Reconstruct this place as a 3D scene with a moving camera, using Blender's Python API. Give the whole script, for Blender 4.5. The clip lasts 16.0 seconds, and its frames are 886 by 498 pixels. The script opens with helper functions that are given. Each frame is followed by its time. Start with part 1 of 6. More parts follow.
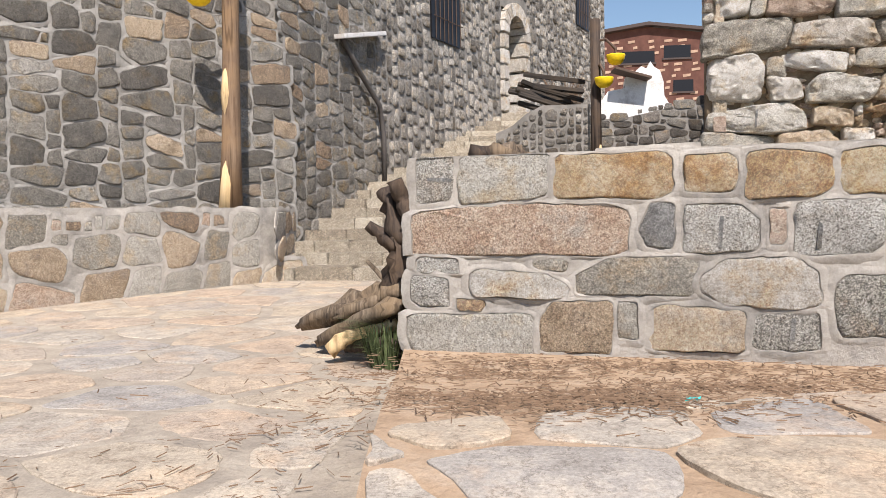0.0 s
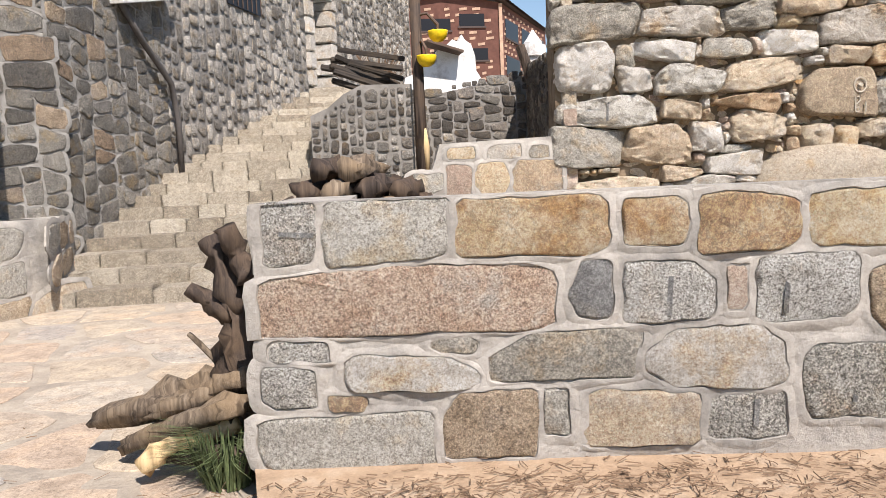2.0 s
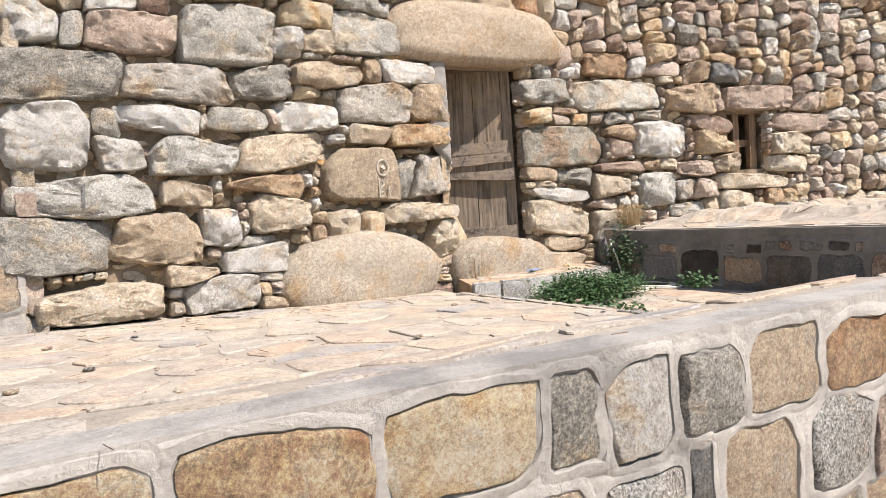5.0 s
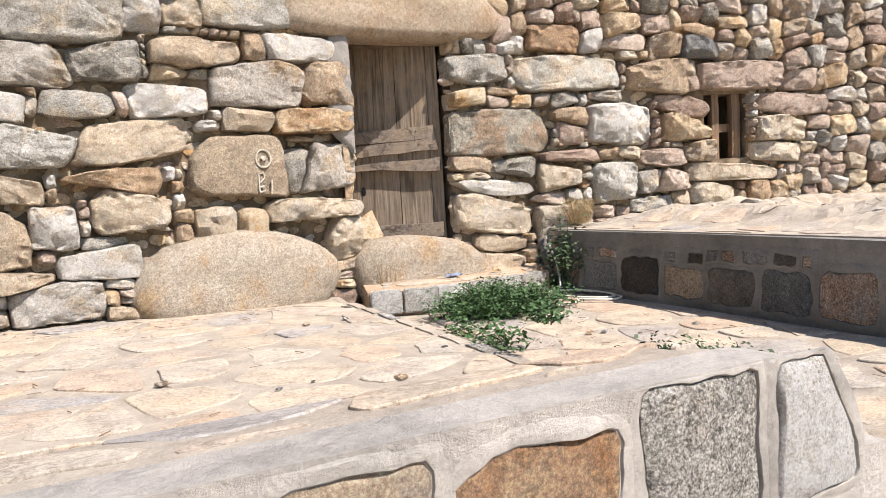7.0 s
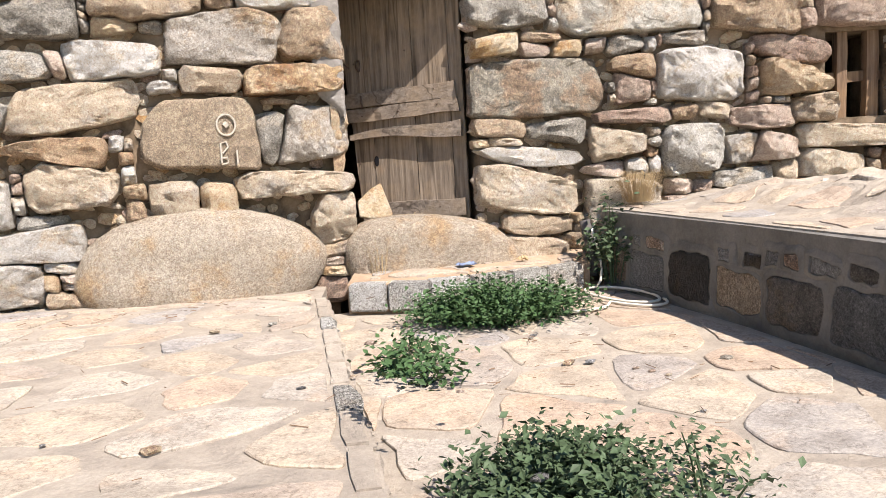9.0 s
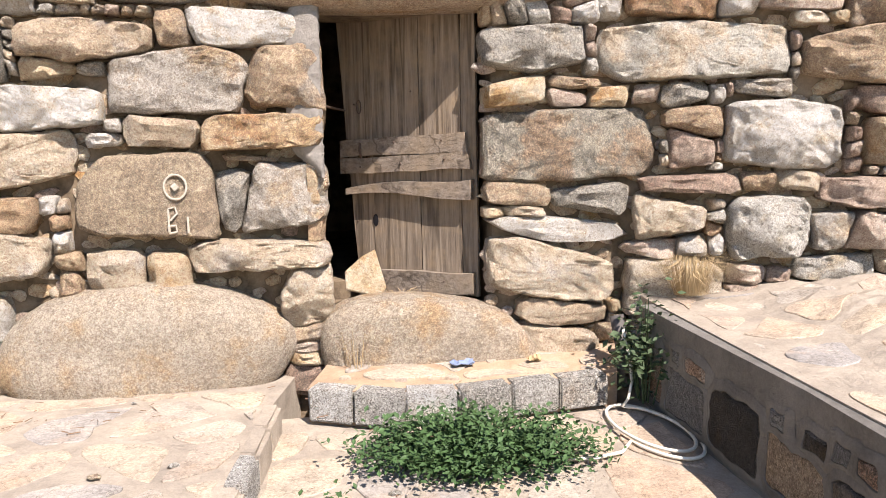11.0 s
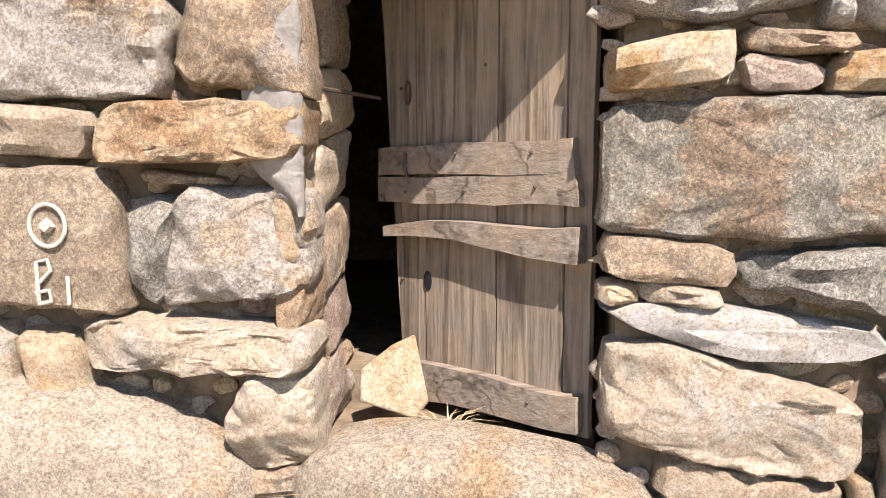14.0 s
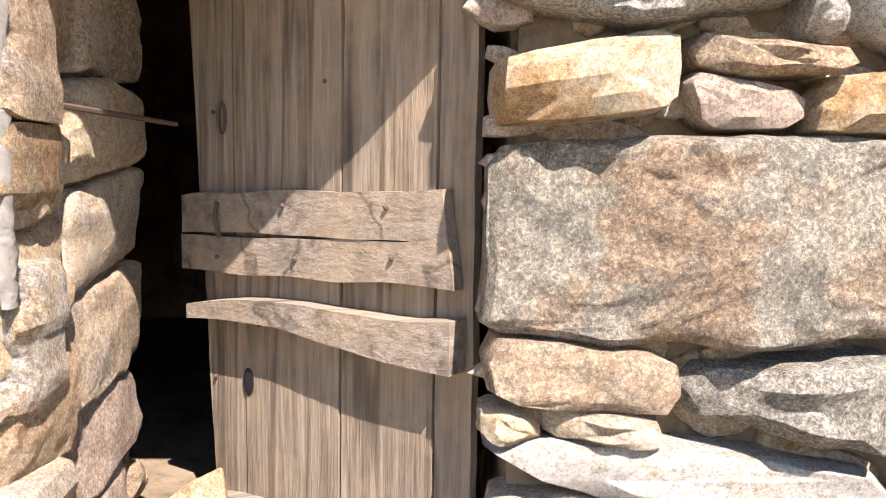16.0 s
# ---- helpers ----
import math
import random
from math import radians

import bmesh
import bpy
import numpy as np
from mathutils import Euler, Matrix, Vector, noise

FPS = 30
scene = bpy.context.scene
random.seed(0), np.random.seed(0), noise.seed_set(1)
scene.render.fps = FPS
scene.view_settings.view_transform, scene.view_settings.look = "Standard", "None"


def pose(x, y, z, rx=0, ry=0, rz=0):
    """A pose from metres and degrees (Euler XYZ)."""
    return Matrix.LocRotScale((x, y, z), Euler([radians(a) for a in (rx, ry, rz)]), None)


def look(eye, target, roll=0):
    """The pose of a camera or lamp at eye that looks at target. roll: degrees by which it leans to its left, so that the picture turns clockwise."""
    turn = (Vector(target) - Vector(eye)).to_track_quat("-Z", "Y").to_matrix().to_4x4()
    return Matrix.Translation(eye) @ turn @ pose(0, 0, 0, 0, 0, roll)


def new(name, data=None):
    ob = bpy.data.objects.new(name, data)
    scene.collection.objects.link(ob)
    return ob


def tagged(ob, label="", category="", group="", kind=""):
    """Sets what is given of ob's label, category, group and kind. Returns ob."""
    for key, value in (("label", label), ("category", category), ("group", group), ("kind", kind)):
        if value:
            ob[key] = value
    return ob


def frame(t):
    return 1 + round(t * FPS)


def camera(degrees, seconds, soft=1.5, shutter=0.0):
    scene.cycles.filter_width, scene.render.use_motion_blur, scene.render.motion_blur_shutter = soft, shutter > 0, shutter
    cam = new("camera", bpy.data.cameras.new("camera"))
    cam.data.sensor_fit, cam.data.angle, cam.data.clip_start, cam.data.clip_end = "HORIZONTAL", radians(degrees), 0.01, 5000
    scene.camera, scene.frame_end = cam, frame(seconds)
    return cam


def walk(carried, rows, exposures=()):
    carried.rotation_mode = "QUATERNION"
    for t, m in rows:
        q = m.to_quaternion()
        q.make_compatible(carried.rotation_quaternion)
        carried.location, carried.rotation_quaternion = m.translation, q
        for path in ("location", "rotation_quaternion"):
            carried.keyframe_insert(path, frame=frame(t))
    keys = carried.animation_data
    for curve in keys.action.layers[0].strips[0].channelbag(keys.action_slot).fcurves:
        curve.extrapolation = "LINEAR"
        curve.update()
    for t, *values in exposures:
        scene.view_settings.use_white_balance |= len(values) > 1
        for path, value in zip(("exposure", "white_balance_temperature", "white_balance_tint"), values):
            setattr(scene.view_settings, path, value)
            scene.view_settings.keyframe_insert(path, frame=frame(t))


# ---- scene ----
cam = camera(61.1, 16.0, 0.45)
PATH = [
    (0, (0.569, -0.284, 0.797), (0.325, 1.700, 0.715), -0.89),
    (0.5, (0.431, 0.023, 0.889), (0.310, 2.015, 0.752), -0.82),
    (1, (0.332, 0.284, 1.037), (0.240, 2.275, 0.867), -1.62),
    (1.5, (0.193, 0.604, 1.172), (0.243, 2.594, 0.984), -2.35),
    (2, (0.165, 0.952, 1.253), (0.445, 2.923, 1.063), -2.48),
    (2.5, (0.195, 1.320, 1.290), (0.739, 3.237, 1.116), -2.32),
    (3, (0.197, 1.767, 1.288), (0.992, 3.596, 1.137), -2.34),
    (3.5, (0.317, 2.128, 1.319), (1.304, 3.864, 1.207), -2.34),
    (4, (0.523, 2.358, 1.491), (1.647, 4.009, 1.399), -2.84),
    (4.5, (0.778, 2.485, 1.565), (2.032, 4.041, 1.470), -3.34),
    (5, (1.135, 2.545, 1.576), (2.494, 4.009, 1.475), -3.84),
    (5.2, (1.316, 2.529, 1.555), (2.710, 3.958, 1.452), -3.93),
    (7.3, (3.185, 2.334, 1.676), (4.356, 3.945, 1.504), -3.45),
    (7.5, (3.379, 2.349, 1.670), (4.501, 3.994, 1.484), -3.55),
    (8, (3.795, 2.418, 1.681), (4.814, 4.126, 1.466), -3.55),
    (8.5, (4.299, 2.507, 1.684), (5.213, 4.271, 1.453), -3.44),
    (9, (4.751, 2.637, 1.707), (5.588, 4.437, 1.466), -3.34),
    (9.2, (4.919, 2.712, 1.782), (5.723, 4.529, 1.554), -3.24),
    (11.3, (6.047, 3.594, 2.276), (6.599, 5.495, 1.987), -0.92),
    (11.5, (6.170, 3.704, 2.266), (6.695, 5.612, 1.975), -0.82),
    (12, (6.408, 3.992, 2.296), (6.849, 5.920, 1.994), -0.81),
    (12.5, (6.551, 4.379, 2.293), (6.903, 6.323, 1.984), -0.80),
    (13, (6.691, 4.773, 2.281), (6.951, 6.731, 1.965), -0.59),
    (13.5, (6.832, 5.140, 2.312), (7.017, 7.108, 2.009), -0.38),
    (14, (6.938, 5.555, 2.321), (7.041, 7.532, 2.036), -0.06),
    (14.5, (7.047, 5.936, 2.330), (7.113, 7.917, 2.061), 0.25),
    (15, (7.149, 6.242, 2.356), (7.250, 8.226, 2.119), 0.64),
    (15.5, (7.198, 6.400, 2.366), (7.408, 8.378, 2.151), 0.92),
    (16, (7.199, 6.446, 2.368), (7.573, 8.401, 2.170), 1.10),
]
walk(cam, [(t, look(eye, target, roll)) for t, eye, target, roll in PATH], exposures=[(0.0, 0.65, 6550, 15), (1.5, 0.75, 6550, 15), (3.5, 0.9, 6550, 15), (9.0, 1.05, 6600, 16), (12.0, 1.22, 6750, 19), (14.0, 1.5, 6680, 19), (16.0, 1.93, 6700, 19)])

# ---- light ----
SUN_FROM = Vector((0.25, -0.85, 1.12)).normalized()
world = bpy.data.worlds.new("sky")
world.use_nodes = True
scene.world = world
wn = world.node_tree
sky = wn.nodes.new("ShaderNodeTexSky")
sky.sky_type, sky.sun_disc = "NISHITA", False
sky.sun_elevation = math.asin(SUN_FROM.z)
sky.sun_rotation = math.atan2(SUN_FROM.x, SUN_FROM.y)
sky.dust_density, sky.air_density, sky.ozone_density = 0.2, 1.3, 4.0
wn.links.new(sky.outputs[0], wn.nodes["Background"].inputs[0])
wn.nodes["Background"].inputs[1].default_value = 0.08
sun_data = bpy.data.lights.new("sun", "SUN")
sun_data.energy, sun_data.angle, sun_data.color = 4.6, radians(0.5), (1.0, 0.95, 0.87)
sun = new("sun", sun_data)
sun.rotation_euler = SUN_FROM.to_track_quat("Z", "Y").to_euler()


# ---- materials ----
def node_material(name, rough=0.9):
    m = bpy.data.materials.new(name)
    m.use_nodes = True
    nt = m.node_tree
    b = nt.nodes["Principled BSDF"]
    b.inputs["Roughness"].default_value = rough
    b.inputs["Specular IOR Level"].default_value = 0.25
    return m, nt, b


def noise_node(nt, vec, scale, detail=4.0, rough=0.6):
    n = nt.nodes.new("ShaderNodeTexNoise")
    n.inputs["Scale"].default_value, n.inputs["Detail"].default_value, n.inputs["Roughness"].default_value = scale, detail, rough
    nt.links.new(vec, n.inputs["Vector"])
    return n.outputs["Fac"]


def ramp(nt, fac, stops):
    r = nt.nodes.new("ShaderNodeValToRGB")
    while len(r.color_ramp.elements) < len(stops):
        r.color_ramp.elements.new(0.5)
    for e, (p, c) in zip(r.color_ramp.elements, stops):
        e.position, e.color = p, (*c, 1) if len(c) == 3 else c
    nt.links.new(fac, r.inputs[0])
    return r.outputs[0]


def mix(nt, fac, a, b, how="MIX"):
    n = nt.nodes.new("ShaderNodeMix")
    n.data_type, n.blend_type = "RGBA", how
    for sock, v in ((n.inputs[0], fac), (n.inputs[6], a), (n.inputs[7], b)):
        if isinstance(v, (int, float)):
            sock.default_value = v
        elif isinstance(v, tuple):
            sock.default_value = (*v, 1)
        else:
            nt.links.new(v, sock)
    return n.outputs[2]


def position(nt, by_object=True, island=False):
    """World position, shifted from piece to piece."""
    g = nt.nodes.new("ShaderNodeNewGeometry")
    v = g.outputs["Position"]
    if by_object:
        o = nt.nodes.new("ShaderNodeObjectInfo")
        rnd = g.outputs["Random Per Island"] if island else o.outputs["Random"]
        a = nt.nodes.new("ShaderNodeVectorMath")
        a.operation = "MULTIPLY_ADD"
        c = nt.nodes.new("ShaderNodeCombineXYZ")
        for s in c.inputs:
            nt.links.new(rnd, s)
        nt.links.new(c.outputs[0], a.inputs[0])
        a.inputs[1].default_value = (37, 51, 23)
        nt.links.new(v, a.inputs[2])
        return a.outputs[0], rnd
    return v, None


def bump(nt, b, parts):
    last = None
    for height, strength, dist in parts:
        n = nt.nodes.new("ShaderNodeBump")
        n.inputs["Strength"].default_value, n.inputs["Distance"].default_value = strength, dist
        nt.links.new(height, n.inputs["Height"])
        if last:
            nt.links.new(last, n.inputs["Normal"])
        last = n.outputs[0]
    nt.links.new(last, b.inputs["Normal"])


def stone_material(name, a, b_, patch, speck=0.5, island=False, vary=0.35, rough=0.9, patches=(0.52, 0.66), grain=0.008):
    """Weathered stone: two body colours, stained patches, mineral grain."""
    m, nt, b = node_material(name, rough)
    v, rnd = position(nt, True, island)
    body = ramp(nt, noise_node(nt, v, 6.0, 5.0, 0.65), [(0.35, a), (0.65, b_)])
    stain = ramp(nt, noise_node(nt, v, 3.3, 6.0, 0.7), [(patches[0], (0, 0, 0)), (patches[1], (1, 1, 1))])
    col = mix(nt, stain, body, patch)
    fine = noise_node(nt, v, 110.0, 6.0, 0.85)
    col = mix(nt, min(1.0, speck + 0.15), col, ramp(nt, fine, [(0.39, (0.1, 0.095, 0.085)), (0.5, (0.52, 0.515, 0.5)), (0.61, (0.98, 0.97, 0.94))]), "OVERLAY")
    col = mix(nt, 0.45, col, ramp(nt, noise_node(nt, v, 34.0, 8.0, 0.8), [(0.36, (0.16, 0.15, 0.14)), (0.5, (0.5, 0.5, 0.5)), (0.64, (0.86, 0.84, 0.82))]), "OVERLAY")
    col = mix(nt, 0.45, col, ramp(nt, noise_node(nt, v, 260.0, 4.0, 0.85), [(0.38, (0.16, 0.155, 0.15)), (0.5, (0.5, 0.5, 0.5)), (0.62, (0.84, 0.83, 0.81))]), "OVERLAY")
    grains = nt.nodes.new("ShaderNodeTexVoronoi")
    grains.inputs["Scale"].default_value = 95.0
    nt.links.new(v, grains.inputs["Vector"])
    pick = nt.nodes.new("ShaderNodeSeparateColor")
    nt.links.new(grains.outputs["Color"], pick.inputs[0])
    col = mix(nt, speck * 0.8, col, ramp(nt, pick.outputs[0], [(0.0, (0.15, 0.15, 0.15)), (0.14, (0.32, 0.31, 0.3)), (0.24, (0.52, 0.515, 0.5)), (0.7, (0.6, 0.59, 0.57)), (1.0, (0.85, 0.84, 0.82))]), "OVERLAY")
    veins = noise_node(nt, v, 7.0, 7.0, 0.7)
    col = mix(nt, 0.4, col, ramp(nt, veins, [(0.475, (1, 1, 1)), (0.497, (0.4, 0.37, 0.34)), (0.505, (0.4, 0.37, 0.34)), (0.527, (1, 1, 1))]), "MULTIPLY")
    tone = ramp(nt, rnd, [(0.0, (0.5 - vary / 2,) * 3), (1.0, (0.5 + vary / 2,) * 3)])
    col = mix(nt, 1.0, col, tone, "OVERLAY")
    nt.links.new(col, b.inputs["Base Color"])
    cracks = noise_node(nt, v, 22.0, 9.0, 0.78)
    tiny = noise_node(nt, v, 330.0, 4.0, 0.8)
    bump(nt, b, [(noise_node(nt, v, 9.0, 9.0, 0.72), 1.0, 0.04), (cracks, 1.0, 0.03), (noise_node(nt, v, 48.0, 6.0, 0.8), 1.0, 0.02), (fine, 1.0, grain * 1.3), (tiny, 1.0, 0.004)])
    return m


M = {
    "G": stone_material("grey_stone", (0.40, 0.38, 0.345), (0.51, 0.485, 0.44), (0.52, 0.43, 0.32), 0.5),
    "W": stone_material("pale_granite", (0.58, 0.54, 0.49), (0.70, 0.655, 0.60), (0.62, 0.49, 0.35), 0.4),
    "T": stone_material("tan_stone", (0.58, 0.455, 0.33), (0.67, 0.55, 0.42), (0.53, 0.47, 0.41), 0.3),
    "O": stone_material("orange_sandstone", (0.58, 0.42, 0.275), (0.65, 0.51, 0.36), (0.50, 0.29, 0.13), 0.25),
    "Y": stone_material("yellow_sandstone", (0.61, 0.46, 0.285), (0.76, 0.655, 0.51), (0.57, 0.36, 0.18), 0.25, patches=(0.5, 0.63)),
    "P": stone_material("pinkish_stone", (0.50, 0.375, 0.30), (0.58, 0.465, 0.39), (0.48, 0.40, 0.33), 0.3),
    "B": stone_material("brown_granite", (0.40, 0.31, 0.225), (0.50, 0.40, 0.305), (0.35, 0.29, 0.24), 0.5),
    "N": stone_material("reddish_brown_stone", (0.38, 0.265, 0.20), (0.50, 0.39, 0.32), (0.42, 0.385, 0.35), 0.65),
    "D": stone_material("dark_slate", (0.22, 0.22, 0.225), (0.31, 0.31, 0.31), (0.34, 0.32, 0.29), 0.4),
    "S": stone_material("speckled_granite", (0.46, 0.45, 0.435), (0.55, 0.54, 0.52), (0.5, 0.455, 0.41), 0.9, grain=0.012),
    "H": stone_material("white_granite", (0.70, 0.68, 0.65), (0.8, 0.78, 0.75), (0.66, 0.62, 0.57), 0.8, grain=0.012),
    "M": stone_material("grey_and_tan_stone", (0.45, 0.425, 0.37), (0.54, 0.505, 0.44), (0.53, 0.42, 0.315), 0.35, patches=(0.47, 0.58)),
    "C": stone_material("brown_carved_stone", (0.52, 0.425, 0.32), (0.60, 0.505, 0.39), (0.62, 0.53, 0.42), 0.3),
    "R": stone_material("granite_boulder", (0.52, 0.435, 0.34), (0.59, 0.51, 0.42), (0.56, 0.40, 0.25), 0.4, vary=0.15),
    "L": stone_material("lintel_stone", (0.55, 0.43, 0.315), (0.62, 0.51, 0.395), (0.52, 0.36, 0.225), 0.3, vary=0.1),
    "U": stone_material("rubble_stone", (0.21, 0.20, 0.185), (0.31, 0.29, 0.26), (0.32, 0.25, 0.16), 0.35, True, 0.4),
    "V": stone_material("building_stone", (0.24, 0.228, 0.212), (0.35, 0.33, 0.305), (0.31, 0.26, 0.2), 0.4, True, 0.6),
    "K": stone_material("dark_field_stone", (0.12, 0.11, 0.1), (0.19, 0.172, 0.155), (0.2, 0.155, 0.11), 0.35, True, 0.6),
}
def flag_material(name):
    """Worn paving slabs: each its own pale tint, with cloudy stains and fine grit."""
    m, nt, b = node_material(name, 0.85)
    v, rnd = position(nt, True)
    tint = ramp(nt, rnd, [(0.0, (0.395, 0.33, 0.255)), (0.2, (0.42, 0.36, 0.285)), (0.38, (0.405, 0.315, 0.24)), (0.55, (0.37, 0.335, 0.29)), (0.72, (0.43, 0.375, 0.305)), (0.86, (0.32, 0.30, 0.28)), (1.0, (0.395, 0.325, 0.255))])
    cloud = noise_node(nt, v, 4.5, 8.0, 0.72)
    col = mix(nt, 0.75, tint, ramp(nt, cloud, [(0.34, (0.34, 0.33, 0.32)), (0.5, (0.5, 0.5, 0.5)), (0.66, (0.68, 0.65, 0.6))]), "OVERLAY")
    col = mix(nt, ramp(nt, noise_node(nt, v, 2.3, 6.0, 0.7), [(0.52, (0, 0, 0)), (0.68, (0.55, 0.55, 0.55))]), col, (0.5, 0.36, 0.245))
    grit = noise_node(nt, v, 60.0, 8.0, 0.8)
    col = mix(nt, 0.5, col, ramp(nt, grit, [(0.36, (0.22, 0.21, 0.2)), (0.5, (0.5, 0.5, 0.5)), (0.64, (0.8, 0.79, 0.77))]), "OVERLAY")
    scar = noise_node(nt, v, 5.0, 6.0, 0.65)
    col = mix(nt, 0.6, col, ramp(nt, scar, [(0.485, (1, 1, 1)), (0.5, (0.45, 0.41, 0.37)), (0.515, (1, 1, 1))]), "MULTIPLY")
    nt.links.new(col, b.inputs["Base Color"])
    bump(nt, b, [(cloud, 0.7, 0.03), (grit, 0.7, 0.006)])
    return m


FLAG = flag_material("flagstone")
STEP_STONE = stone_material("step_stone", (0.42, 0.37, 0.3), (0.53, 0.475, 0.395), (0.42, 0.36, 0.28), 0.3, False, 0.3)


def mortar_material(name, a, b_, dark, scale=2.2):
    m, nt, b = node_material(name, 0.95)
    v, _ = position(nt, False)
    col = ramp(nt, noise_node(nt, v, scale, 6.0, 0.7), [(0.36, dark), (0.5, a), (0.66, b_)])
    fine = noise_node(nt, v, 70.0, 7.0, 0.8)
    col = mix(nt, 0.25, col, ramp(nt, fine, [(0.3, (0.2, 0.2, 0.2)), (0.7, (0.9, 0.9, 0.9))]), "OVERLAY")
    nt.links.new(col, b.inputs["Base Color"])
    bump(nt, b, [(noise_node(nt, v, 9.0, 6.0), 0.6, 0.04), (fine, 0.8, 0.01)])
    return m


MORTAR = mortar_material("grey_mortar", (0.36, 0.333, 0.297), (0.45, 0.415, 0.37), (0.24, 0.225, 0.205))
PALE_MORTAR = mortar_material("pale_paving_mortar", (0.36, 0.31, 0.25), (0.43, 0.375, 0.305), (0.29, 0.25, 0.205), 3.2)
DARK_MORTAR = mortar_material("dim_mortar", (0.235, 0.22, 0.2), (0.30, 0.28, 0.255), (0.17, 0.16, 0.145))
RUBBLE_MORTAR = mortar_material("smeared_grey_mortar", (0.30, 0.285, 0.26), (0.37, 0.35, 0.32), (0.22, 0.205, 0.185))
# darker copy of the mortar: the yard side wall's shade put into the colour
SIDE_MORTAR = mortar_material("shade_darkened_mortar", (0.18, 0.168, 0.15), (0.23, 0.215, 0.195), (0.125, 0.117, 0.105))
EARTH = mortar_material("packing_earth", (0.20, 0.15, 0.10), (0.26, 0.2, 0.14), (0.1, 0.075, 0.05), 5.0)
SAND = mortar_material("orange_sand_soil", (0.42, 0.30, 0.20), (0.47, 0.36, 0.26), (0.33, 0.23, 0.15), 3.0)
GROUND = mortar_material("dry_ground", (0.40, 0.34, 0.26), (0.47, 0.4, 0.32), (0.3, 0.26, 0.2), 0.8)
WHITE_PLASTER = mortar_material("white_plaster", (0.78, 0.76, 0.73), (0.84, 0.82, 0.8), (0.5, 0.46, 0.42), 1.5)
CEMENT = mortar_material("rough_cement", (0.25, 0.23, 0.205), (0.31, 0.285, 0.255), (0.19, 0.172, 0.152), 9.0)


def wood_material(name, a, b_, streak=26.0, axis=2, rough=0.85):
    """Weathered timber with grain along one local axis."""
    m, nt, b = node_material(name, rough)
    tc = nt.nodes.new("ShaderNodeTexCoord")
    o = nt.nodes.new("ShaderNodeObjectInfo")
    mp = nt.nodes.new("ShaderNodeMapping")
    s = [streak, streak, streak]
    s[axis] = streak * 0.05
    mp.inputs["Scale"].default_value = s
    nt.links.new(tc.outputs["Object"], mp.inputs["Vector"])
    c = nt.nodes.new("ShaderNodeCombineXYZ")
    ma = nt.nodes.new("ShaderNodeMath")
    ma.operation = "MULTIPLY"
    ma.inputs[1].default_value = 40.0
    nt.links.new(o.outputs["Random"], ma.inputs[0])
    for i in range(3):
        nt.links.new(ma.outputs[0], c.inputs[i])
    nt.links.new(c.outputs[0], mp.inputs["Location"])
    g = noise_node(nt, mp.outputs[0], 1.0, 8.0, 0.7)
    col = ramp(nt, g, [(0.3, tuple(x * 0.45 for x in a)), (0.46, a), (0.66, b_)])
    big = noise_node(nt, tc.outputs["Object"], 3.5, 4.0)
    col = mix(nt, ramp(nt, big, [(0.45, (0, 0, 0)), (0.65, (0.6, 0.6, 0.6))]), col, tuple(x * k for x, k in zip(b_, (1.0, 0.9, 0.74))))
    split = noise_node(nt, mp.outputs[0], 0.11, 3.0, 0.5)
    col = mix(nt, 0.6, col, ramp(nt, split, [(0.486, (1, 1, 1)), (0.498, (0.25, 0.23, 0.21)), (0.504, (0.25, 0.23, 0.21)), (0.516, (1, 1, 1))]), "MULTIPLY")
    nt.links.new(col, b.inputs["Base Color"])
    bump(nt, b, [(g, 1.0, 0.01), (split, 0.3, 0.01)])
    return m


DOOR_WOOD = wood_material("weathered_door_wood", (0.185, 0.145, 0.108), (0.33, 0.268, 0.205))
BATTEN_WOOD = wood_material("weathered_batten_wood", (0.18, 0.145, 0.115), (0.3, 0.252, 0.205), axis=0)
BEAM_WOOD = wood_material("dark_beam_wood", (0.035, 0.03, 0.026), (0.08, 0.066, 0.055), axis=0)
LOG_WOOD = wood_material("grey_brown_log_wood", (0.12, 0.09, 0.065), (0.27, 0.21, 0.15), 34.0)
PALE_WOOD = wood_material("stripped_pale_wood", (0.55, 0.40, 0.22), (0.68, 0.53, 0.33), 20.0)
CHARRED = wood_material("charred_log_wood", (0.05, 0.037, 0.03), (0.11, 0.08, 0.06), 20.0)
POLE_WOOD = wood_material("brown_pole_wood", (0.17, 0.11, 0.07), (0.27, 0.19, 0.125), 30.0)


def plain(name, c, rough=0.6, metal=0.0, vary=0.15, scale=20.0):
    m, nt, b = node_material(name, rough)
    v, _ = position(nt, False)
    col = ramp(nt, noise_node(nt, v, scale, 4.0), [(0.3, tuple(x * (1 - vary) for x in c)), (0.7, tuple(min(1, x * (1 + vary)) for x in c))])
    nt.links.new(col, b.inputs["Base Color"])
    b.inputs["Metallic"].default_value = metal
    return m


